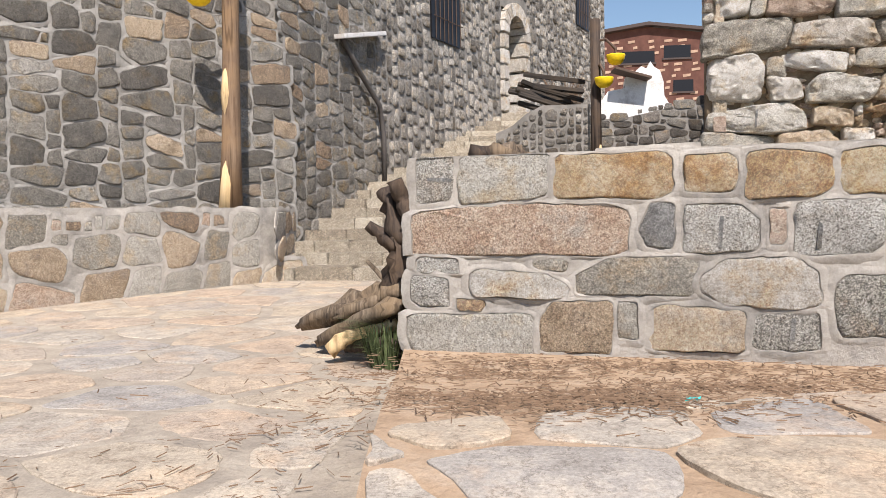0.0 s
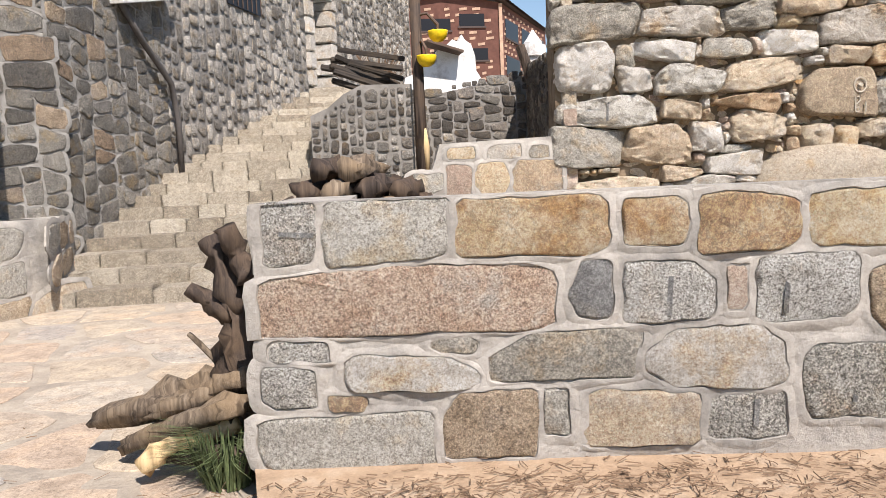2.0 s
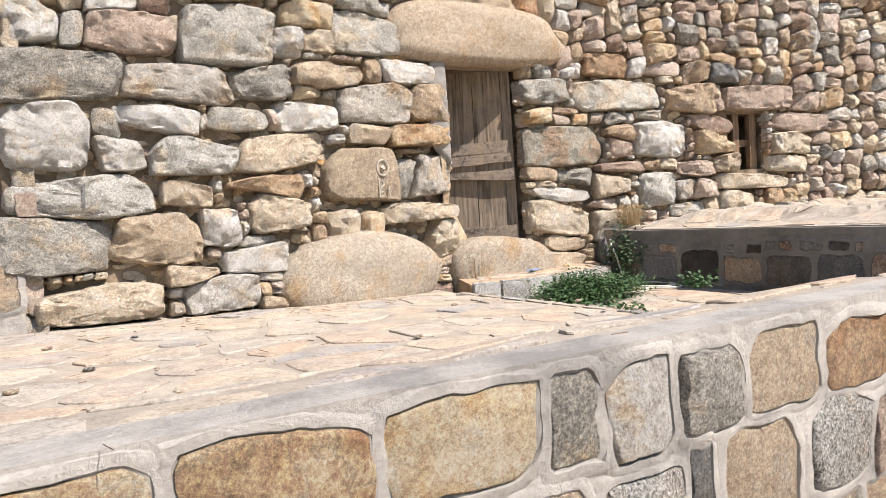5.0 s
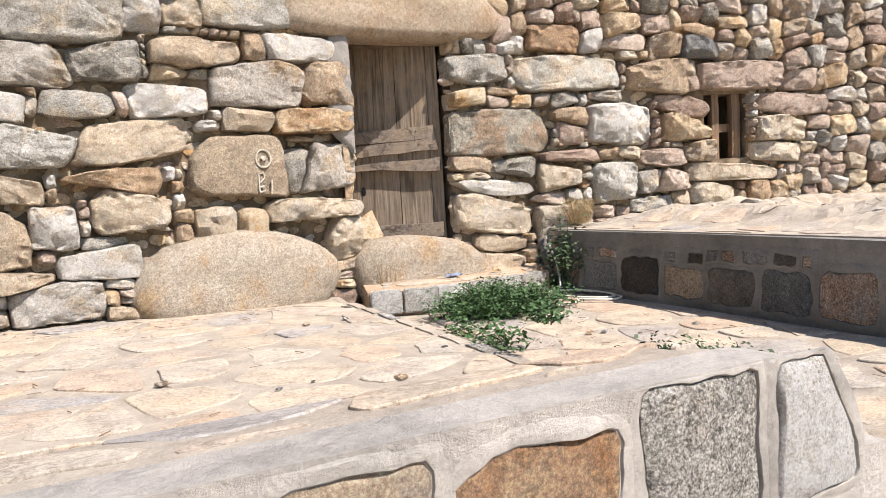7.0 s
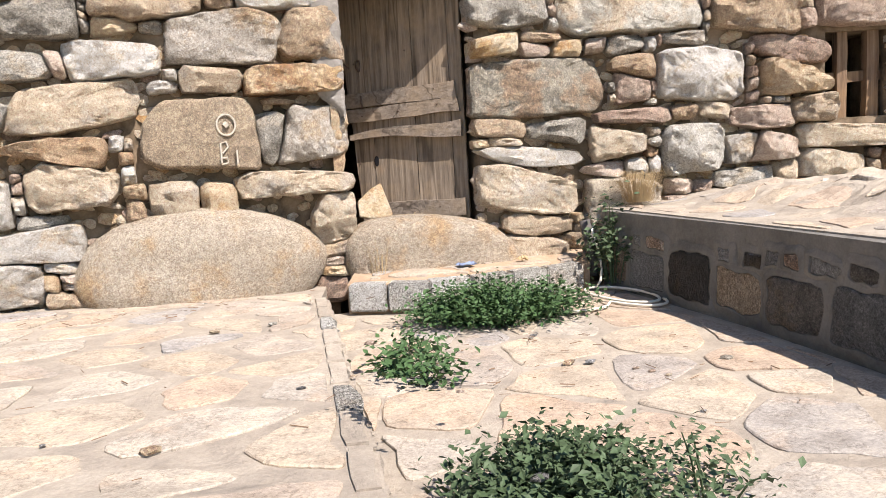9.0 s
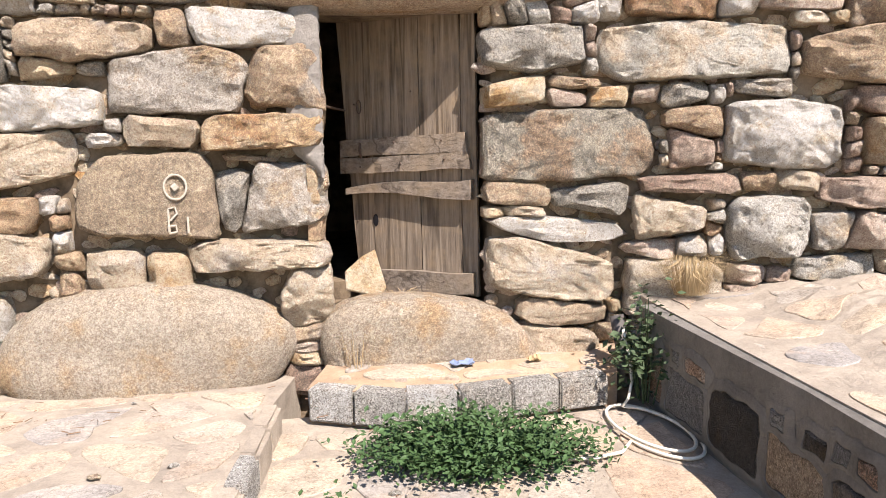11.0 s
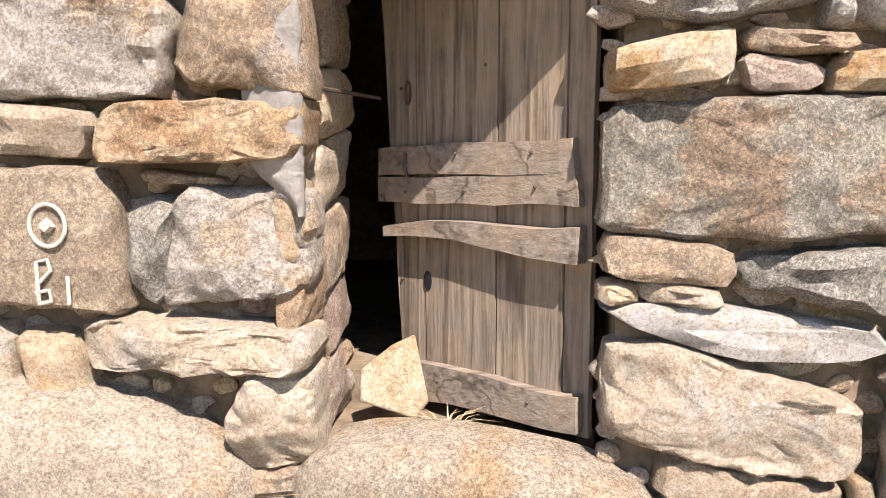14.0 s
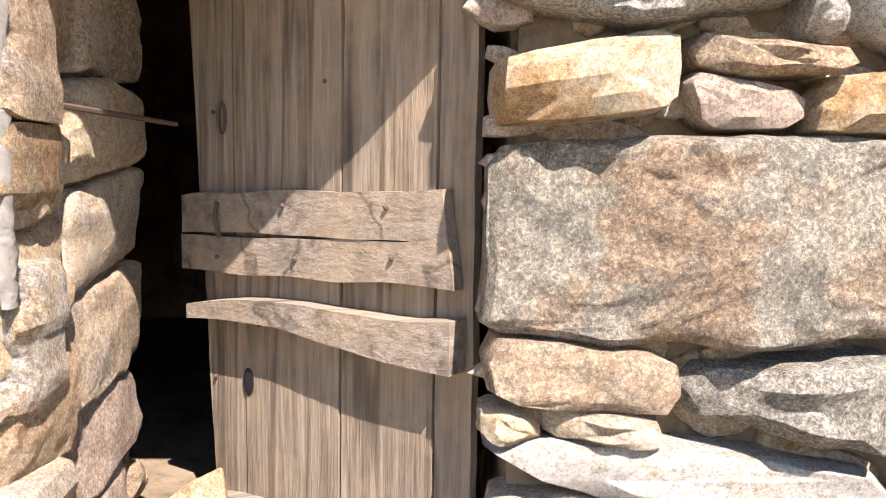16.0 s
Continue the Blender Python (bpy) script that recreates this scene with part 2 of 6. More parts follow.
YELLOW = plain("yellow_lamp_enamel", (0.90, 0.62, 0.02), 0.4)
IRON = plain("rusty_iron", (0.13, 0.09, 0.07), 0.7, 0.6)
# near-black colour painted in for the unlit depth of openings
DARK_OPENING = plain("unlit_opening_black", (0.015, 0.015, 0.018), 0.3)
HOSE_WHITE = plain("white_hose_plastic", (0.72, 0.68, 0.58), 0.5)
PIPE_DARK = plain("dark_drain_pipe", (0.10, 0.09, 0.085), 0.6)
CHALK = plain("white_chalk_paint", (0.43, 0.385, 0.315), 0.95, 0.0, 0.2, 60)
STRAW = plain("dry_straw", (0.43, 0.32, 0.18), 0.9)
TWIG = plain("dry_twig", (0.17, 0.11, 0.07), 0.95)
LEAF = plain("dusty_green_leaf", (0.05, 0.098, 0.034), 0.6, 0, 0.45, 30)
LEAF_DARK = plain("dark_green_leaf", (0.055, 0.085, 0.04), 0.6, 0, 0.45, 30)
GRASS = plain("dry_green_grass", (0.11, 0.14, 0.06), 0.8, 0, 0.4, 30)
BLUE_RAG = plain("faded_blue_cloth", (0.19, 0.24, 0.36), 0.9)
TURQUOISE = plain("turquoise_plastic", (0.05, 0.5, 0.5), 0.5)
PALE_BAG = plain("pale_green_plastic_sheet", (0.6, 0.72, 0.66), 0.5)
BRICK_DARK = plain("dark_red_facade", (0.12, 0.055, 0.042), 0.9, 0, 0.25, 1.5)
BRICK_PALE = plain("pale_brown_facade_stone", (0.42, 0.28, 0.2), 0.9, 0, 0.3, 2.0)
ROOF = plain("dark_roof_metal", (0.07, 0.05, 0.045), 0.6)


# ---- helpers of the place ----
def mesh_of(name, verts, faces, material, smooth=False):
    me = bpy.data.meshes.new(name)
    me.from_pydata([tuple(v) for v in verts], [], faces)
    me.materials.append(material)
    if smooth:
        for p in me.polygons:
            p.use_smooth = True
    me.update()
    return me


def part(name, bm, material, parent, label="", smooth=False):
    """One bmesh as one mesh object under a thing or a part."""
    me = bpy.data.meshes.new(name)
    bm.normal_update()
    bm.to_mesh(me)
    bm.free()
    me.materials.append(material)
    if smooth:
        for p in me.polygons:
            p.use_smooth = True
    ob = new(name, me)
    ob.parent = parent
    if label:
        ob["label"] = label
    return ob


def thing(name, label, category, at=(0, 0, 0), group="", kind=""):
    e = new(name)
    e.location = at
    bpy.context.view_layer.update()
    return tagged(e, label, category, group, kind)


def box_bm(bm, lo, hi, m=Matrix(), bevel=0.0):
    vs = [bm.verts.new(m @ Vector((x, y, z))) for x in (lo[0], hi[0]) for y in (lo[1], hi[1]) for z in (lo[2], hi[2])]
    for f in ((0, 1, 3, 2), (4, 6, 7, 5), (0, 4, 5, 1), (2, 3, 7, 6), (0, 2, 6, 4), (1, 5, 7, 3)):
        bm.faces.new([vs[i] for i in f])
    if bevel:
        bmesh.ops.bevel(bm, geom=[e for e in bm.edges if e.verts[0] in vs], offset=bevel, segments=2, affect="EDGES")
    return bm


def tube_bm(bm, pts, radii, seg=8, wobble=0.0, seed=0):
    """A tapered tube along points."""
    rings, side = [], Vector((0.31, 0.87, 0.38))
    for i, p in enumerate(pts):
        p = Vector(p)
        d = (Vector(pts[min(i + 1, len(pts) - 1)]) - Vector(pts[max(i - 1, 0)])).normalized()
        a = d.cross(side if abs(d.dot(side)) < 0.95 else Vector((1, 0, 0))).normalized()
        c = d.cross(a)
        ring = []
        for k in range(seg):
            th = 2 * math.pi * k / seg
            r = radii[i] * (1 + wobble * (noise.noise((math.cos(th) * 2 + seed, math.sin(th) * 2, i * 0.7 + seed)) + 0.5 * noise.noise((math.cos(th) * 7 + seed, math.sin(th) * 7, i * 0.9))))
            ring.append(bm.verts.new(p + a * math.cos(th) * r + c * math.sin(th) * r))
        rings.append(ring)
    for r0, r1 in zip(rings, rings[1:]):
        for k in range(seg):
            bm.faces.new((r0[k], r0[(k + 1) % seg], r1[(k + 1) % seg], r1[k]))
    bm.faces.new(rings[0][::-1])
    bm.faces.new(rings[-1])
    return bm


class Line:
    """A wall's line in plan: u runs along it, n points out of its face."""

    def __init__(self, pts):
        self.pts = [Vector((*p, 0)) for p in pts]
        self.cum = [0.0]
        for a, b in zip(self.pts, self.pts[1:]):
            self.cum.append(self.cum[-1] + (b - a).length)
        self.length = self.cum[-1]

    def at(self, u, n=0.0, z=0.0):
        i = 0
        while i < len(self.pts) - 2 and u > self.cum[i + 1]:
            i += 1
        a, b = self.pts[i], self.pts[i + 1]
        d = (b - a).normalized()
        return a + d * (u - self.cum[i]) + Vector((d.y, -d.x, 0)) * n + Vector((0, 0, z)), d

    def matrix(self, u, n, z):
        """Local x along the wall, -y out of its face, z up."""
        p, d = self.at(u, n, z)
        return Matrix.Translation(p) @ Matrix(((d.x, -d.y, 0, 0), (d.y, d.x, 0, 0), (0, 0, 1, 0), (0, 0, 0, 1)))


def stone_shape(rnd, seg, profile, power, rough, face=0.06):
    """A stone of unit size: x and z from -0.5 to 0.5, -y out to the front."""
    off = rnd.random() * 90
    cut = [rnd.uniform(-0.05, 0.16) for _ in range(4)]
    outline = []
    for k in range(seg):
        th = 2 * math.pi * (k + 0.5) / seg
        c, s = math.cos(th), math.sin(th)
        r = (abs(c) ** power + abs(s) ** power) ** (-1 / power)
        q = cut[int(th / (math.pi / 2)) % 4]
        r *= 1 - q * abs(math.sin(2 * th)) + rough * noise.noise((c * 1.7 + off, s * 1.7, off))
        outline.append((0.5 * c * r, 0.5 * s * r))
    verts, faces = [], []
    for j, (f, d) in enumerate(profile):
        for x, z in outline:
            dd = d
            if d > 0:
                dd = d * (1 + face * 3 * noise.noise((x * f * 2.3 + off, z * f * 2.3, off)) + face * noise.noise((x * f * 7 + off, z * f * 7, off)))
            verts.append((x * f, -dd, z * f))
        if j:
            a, b = (j - 1) * seg, j * seg
            faces += [(a + k, a + (k + 1) % seg, b + (k + 1) % seg, b + k) for k in range(seg)]
    last = (len(profile) - 1) * seg
    verts.append((0, -profile[-1][1] * (1 + face * 2 * noise.noise((off, off, 1))), 0))
    faces += [(last + k, last + (k + 1) % seg, len(verts) - 1) for k in range(seg)]
    return verts, faces, outline


def pack(u0, u1, low, high, taken, sizes, seed, cell=0.03):
    """Fill the free face of a wall with boxes (u0, z0, u1, z1), course by course."""
    rnd = random.Random(seed)
    z0 = min(low(u0 + (u1 - u0) * k / 20) for k in range(21))
    z1 = max(high(u0 + (u1 - u0) * k / 20) for k in range(21))
    nu, nz = int((u1 - u0) / cell), int((z1 - z0) / cell)
    free = np.ones((nz, nu), bool)
    for i in range(nu):
        u = u0 + (i + 0.5) * cell
        free[:max(0, int((low(u) - z0) / cell)), i] = False
        free[max(0, int((high(u) - z0) / cell)):, i] = False
    for a, b, c, d in taken:
        free[max(0, round((b - z0) / cell)):max(0, round((d - z0) / cell)), max(0, round((a - u0) / cell)):max(0, round((c - u0) / cell))] = False
    boxes = []
    for wa, wb, ha, hb, least in sizes:
        for j in range(nz):
            i = 0
            while i < nu:
                if not free[j, i]:
                    i += 1
                    continue
                w, h = int(rnd.uniform(wa, wb) / cell), int(rnd.uniform(ha, hb) / cell)
                run = 0
                while run < w and i + run < nu and free[j, i + run]:
                    run += 1
                if run * cell < least:
                    i += max(run, 1)
                    continue
                rise = 0
                while rise < h and j + rise < nz and free[j + rise, i:i + run].all():
                    rise += 1
                if rise * cell < least:
                    i += 1
                    continue
                free[j:j + rise, i:i + run] = False
                boxes.append((u0 + i * cell, z0 + j * cell, u0 + (i + run) * cell, z0 + (j + rise) * cell))
                i += run
    return boxes


def fitted(boxes, grow, seed, lean=9.0, crop=0.22):
    """Outlines of stones laid against each other: each box grows until it meets its neighbours along a slanting joint."""
    rnd = random.Random(seed)
    out = []
    arr = np.array([q[:4] for q in boxes])
    for i, q in enumerate(boxes):
        g = grow * (0.35 + min(1, min(q[2] - q[0], q[3] - q[1]) / 0.25) * 0.65)
        if len(q) > 5 and q[5]:
            g = min(g, 0.055)
        x0, z0, x1, z1 = q[0] - g, q[1] - g, q[2] + g, q[3] + g
        w, h = x1 - x0, z1 - z0
        c = [0.03 + (crop - 0.03) * rnd.random() ** 2 for _ in range(8)]
        if len(q) > 5 and q[5]:
            bl, br, tr, tl = q[5]
            up = lambda k: min(0.7, 1.5 * k)
            c = [bl, br, up(br), up(tr), tr, tl, up(tl), up(bl)]
        poly = [(x0 + c[0] * w, z0), (x1 - c[1] * w, z0), (x1, z0 + c[2] * h), (x1, z1 - c[3] * h), (x1 - c[4] * w, z1), (x0 + c[5] * w, z1), (x0, z1 - c[6] * h), (x0, z0 + c[7] * h)]
        near = np.nonzero((arr[:, 0] < x1 + 0.08) & (arr[:, 2] > x0 - 0.08) & (arr[:, 1] < z1 + 0.08) & (arr[:, 3] > z0 - 0.08))[0]
        for j in near:
            if j == i or len(poly) < 3:
                continue
            o = boxes[j]
            gx, gz = max(o[0] - q[2], q[0] - o[2]), max(o[1] - q[3], q[1] - o[3])
            sx = 1 if o[0] + o[2] > q[0] + q[2] else -1
            sz = 1 if o[1] + o[3] > q[1] + q[3] else -1
            mx = (min(q[2], o[2]) + max(q[0], o[0])) / 2
            mz = (min(q[3], o[3]) + max(q[1], o[1])) / 2
            tilt = radians(lean) * math.sin((min(i, j) * 12.9898 + max(i, j) * 78.233) * 3.1)
            touch_x, touch_z = min(q[2], o[2]) - max(q[0], o[0]), min(q[3], o[3]) - max(q[1], o[1])
            if gx > gz:
                tilt *= max(0, touch_z) / max(q[3] - q[1], o[3] - o[1])
            else:
                tilt *= max(0, touch_x) / max(q[2] - q[0], o[2] - o[0])
            if abs(gx - gz) < 0.03 and gx > -0.02:
                nx, nz = sx * 0.7, sz * 0.7
            elif gx > gz:
                nx, nz = sx * math.cos(tilt), sx * math.sin(tilt)
            else:
                nx, nz = -sz * math.sin(tilt), sz * math.cos(tilt)
            poly = clip(poly, (mx, mz), (mx - nz, mz + nx))
        out.append(poly)
    return out


def cut_stone(poly, gap, depth, rnd, seg, rough, steps, facets=5, relief=1.0):
    """A broken-faced stone with the given outline, about its middle; -y is out."""
    cx, cz = sum(p[0] for p in poly) / len(poly), sum(p[1] for p in poly) / len(poly)
    pts = [(x - cx, z - cz) for x, z in poly]
    for f in (0.1, 0.24):
        pts = [((1 - g) * p[0] + g * q[0], (1 - g) * p[1] + g * q[1]) for p, q in zip(pts, pts[1:] + pts[:1]) for g in (f, 1 - f)]
    lengths = [math.dist(p, q) for p, q in zip(pts, pts[1:] + pts[:1])]
    total, ring, i, run = sum(lengths), [], 0, 0.0
    for k in range(seg):
        want = total * k / seg
        while run + lengths[i] < want:
            run += lengths[i]
            i += 1
        f = (want - run) / max(lengths[i], 1e-6)
        p, q = pts[i], pts[(i + 1) % len(pts)]
        ring.append((p[0] + f * (q[0] - p[0]), p[1] + f * (q[1] - p[1])))
    off = rnd.random() * 90
    size = max(math.hypot(*p) for p in ring)
    outline = []
    for x, z in ring:
        r = math.hypot(x, z)
        g = max(0.4, 1 - gap / max(r, 0.02) + rough * (noise.noise((x * 9 + off, z * 9, off)) + 0.5 * noise.noise((x * 26 + off, z * 26, off))) * min(1, 0.1 / max(r, 0.02) + 0.3))
        outline.append((x * g, z * g))
    # the face is broken into a few planes that slope away from the middle
    planes = []
    for k in range(facets):
        a = rnd.uniform(0, 6.28)
        planes.append((math.cos(a) / size, math.sin(a) / size, rnd.uniform(0.4, 1.2), rnd.uniform(0.02, 0.3)))
    verts, faces = [], []
    for j, (f, d) in enumerate(steps):
        for x, z in outline:
            y = d * depth
            if d > 0.3:
                px, pz = x * f, z * f
                cut = min(0.0, min(o - sl * (ax * px + az * pz) for ax, az, sl, o in planes))
                chip = noise.voronoi((px * 7 + off, pz * 7, off))[0][0]
                y += relief * depth * (0.85 * max(-0.6, cut) + f * (0.3 * noise.noise((px * 4 + off, pz * 4, 2.0)) - 0.45 * chip + 0.15 + 0.2 * noise.noise((px * 17 + off, pz * 17, 5.0)) + 0.1 * noise.noise((px * 41 + off, pz * 41, 7.0))))
                y = max(y, (0.1 if relief == 1.0 else 0.5) * depth)
            verts.append((x * f, -y, z * f))
        if j:
            p, q = (j - 1) * seg, j * seg
            faces += [(p + k, p + (k + 1) % seg, q + (k + 1) % seg, q + k) for k in range(seg)]
    last = (len(steps) - 1) * seg
    verts.append((0, sum(v[1] for v in verts[last:last + seg]) / seg, 0))
    faces += [(last + k, last + (k + 1) % seg, len(verts) - 1) for k in range(seg)]
    return (cx, cz), verts, faces, outline


BLOCK = [(1.0, -0.7), (1.0, 0.45), (0.99, 0.72), (0.96, 0.9), (0.9, 1.0), (0.82, 1.0), (0.72, 1.0), (0.62, 1.0), (0.5, 1.0), (0.37, 1.0), (0.24, 1.0), (0.12, 1.0)]
SMALL_BLOCK = [(1.0, -0.7), (1.0, 0.5), (0.93, 0.9), (0.5, 1.0)]
SET = [(1.0, -0.8), (1.0, 0.5), (0.98, 0.8), (0.93, 1.0), (0.75, 1.0), (0.5, 1.0), (0.25, 1.0)]


def lay_wall(owners, line, stones, depth, gap, seed, n=0.0, grow=0.05, limit=300, near=0.0, lips=None, big=0.2, steps=BLOCK, rough=0.12, lean=9.0, rest_tone=None, crop=0.22, voids=()):
    """Lay (u0, z0, u1, z1, tone) stones; owners: one object, or a way to pick it by u. Those past the limit are joined."""
    rnd = random.Random(seed)
    polys = fitted(list(stones) + [(*q, None) for q in voids], grow, seed, lean, crop)
    order = sorted(range(len(stones)), key=lambda i: abs((stones[i][0] + stones[i][2]) / 2 - near) - 3 * ((stones[i][2] - stones[i][0]) > 0.4))
    rest = {}
    for made, i in enumerate(order):
        q, poly = stones[i], polys[i]
        if len(poly) < 3:
            continue
        small = min(q[2] - q[0], q[3] - q[1])
        fine = small > big
        d = depth * (0.55 + 0.45 * min(1, small / 0.25)) * (1.0 if q[4] == "C" else rnd.uniform(0.75, 1.25))
        (cx, cz), verts, faces, outline = cut_stone(poly, gap, d, rnd, (52 if small > 0.27 else 36) if fine else 16, rough, steps if fine else SMALL_BLOCK, relief=0.3 if q[4] == "C" else 0.8 if steps is SET else 1.0)
        m = line.matrix(cx, n, cz)
        own = owners(cx) if callable(owners) else owners
        if made < limit:
            me = mesh_of("stone", verts, faces, M[q[4]], True)
            me.set_sharp_from_angle(angle=radians(32))
            ob = new("stone", me)
            ob.parent, ob.matrix_basis = own, m
        else:
            vs, fs = rest.setdefault((own.name, q[4] if rest_tone is None else rest_tone), ([], []))
            base = len(vs)
            vs += [m @ Vector(v) for v in verts]
            fs += [tuple(k + base for k in f) for f in faces]
        if lips is not None:
            lips.append((m, outline))
    for (nm, tone), (vs, fs) in rest.items():
        ob = new("stones", mesh_of("stones", vs, fs, M[tone], True))
        ob.parent = bpy.data.objects[nm]
        tagged(ob, kind="stuff")


def toned(boxes, tones, seed):
    rnd = random.Random(seed)
    return [(*q, rnd.choice(tones)) for q in boxes]


def lip_mesh(lips, high, wide, seed, material=None, top=9.0):
    """Mortar standing a little proud round set stones, with a crisp broken inner edge."""
    verts, faces = [], []
    for m, outline in lips:
        k, base = len(outline), len(verts)
        for grow, y in ((1.004, 0.03), (1.008, -high * 0.75), (1.014, -high), (1.0 + wide * 0.6, -high), (1.0 + wide * 1.4, -high * 0.92), (1.0 + wide * 2.8, -high * 0.3)):
            for i, (x, z) in enumerate(outline):
                r = math.hypot(x, z)
                g = 1 + (grow - 1) / max(r, 0.05) * 0.5
                p = m @ Vector((x * g, y, z * g))
                if y < 0:
                    p = m @ Vector((x * g, y * (1 + 0.45 * noise.noise(p * 6) + 0.25 * noise.noise(p * 22)), z * g))
                p.z = min(p.z, top)
                verts.append(p)
        for j in range(5):
            p, q = base + j * k, base + (j + 1) * k
            faces += [(p + i, p + (i + 1) % k, q + (i + 1) % k, q + i) for i in range(k)]
    me = mesh_of("mortar", verts, faces, material or MORTAR, True)
    me.set_sharp_from_angle(angle=radians(40))
    return me


def chinks(owner, line, u0, u1, z0, z1, n, seed, size=0.13):
    """Small packing stones wedged deep in the joints of a dry wall."""
    rnd = random.Random(seed)
    batch = {}
    for j in range(int((z1 - z0) / (size * 0.8))):
        for i in range(int((u1 - u0) / size)):
            w, h = size * rnd.uniform(0.7, 1.6), size * rnd.uniform(0.35, 0.8)
            u, z = u0 + (i + rnd.random()) * size, z0 + (j + rnd.random()) * size * 0.8
            poly = [(u + w / 2 * math.cos(a + rnd.uniform(-0.3, 0.3)), z + h / 2 * math.sin(a + rnd.uniform(-0.3, 0.3))) for a in (0.5, 1.5, 2.6, 3.6, 4.6, 5.7)]
            (cx, cz), vs, fs, _ = cut_stone(poly, 0.0, 0.034 * rnd.uniform(0.5, 1.2), rnd, 9, 0.1, SMALL_BLOCK, 3)
            m = line.matrix(cx, n, cz) @ pose(0, 0, 0, 0, rnd.uniform(-25, 25), 0)
            V, F = batch.setdefault(rnd.choice("TOPTY"), ([], []))
            base = len(V)
            V += [m @ Vector(v) for v in vs]
            F += [tuple(k + base for k in f) for f in fs]
    for tone, (V, F) in batch.items():
        ob = new("packing_stones", mesh_of("packing_stones", V, F, M[tone]))
        ob.parent = owner
        tagged(ob, kind="stuff")


def backing(name, line, u0, u1, low, high, n, thick, material, owner=None, step=0.3):
    """The body of a wall behind its stones."""
    us = [u0 + (u1 - u0) * i / max(1, round((u1 - u0) / step)) for i in range(max(1, round((u1 - u0) / step)) + 1)]
    us = sorted(us + [c for c in line.cum[1:-1] if u0 + 0.02 < c < u1 - 0.02])
    verts, faces = [], []
    for u in us:
        for nn, z in ((n, low(u)), (n, high(u)), (n - thick, high(u)), (n - thick, low(u))):
            verts.append(line.at(u, nn, z)[0])
    for i in range(len(us) - 1):
        a, b = 4 * i, 4 * i + 4
        faces += [(a + k, b + k, b + (k + 1) % 4, a + (k + 1) % 4) for k in range(4)]
    faces += [(3, 2, 1, 0), tuple(4 * (len(us) - 1) + k for k in range(4))]
    ob = new(name, mesh_of(name, verts, faces, material))
    if owner:
        ob.parent = owner
    return ob


def clip(poly, a, b):
    """Keep the part of a polygon to the left of the line a to b."""
    out = []
    side = [(b[0] - a[0]) * (p[1] - a[1]) - (b[1] - a[1]) * (p[0] - a[0]) for p in poly]
    for i, p in enumerate(poly):
        q, sp, sq = poly[(i + 1) % len(poly)], side[i], side[(i + 1) % len(poly)]
        if sp >= 0:
            out.append(p)
        if sp * sq < 0:
            t = sp / (sp - sq)
            out.append((p[0] + t * (q[0] - p[0]), p[1] + t * (q[1] - p[1])))
    return out


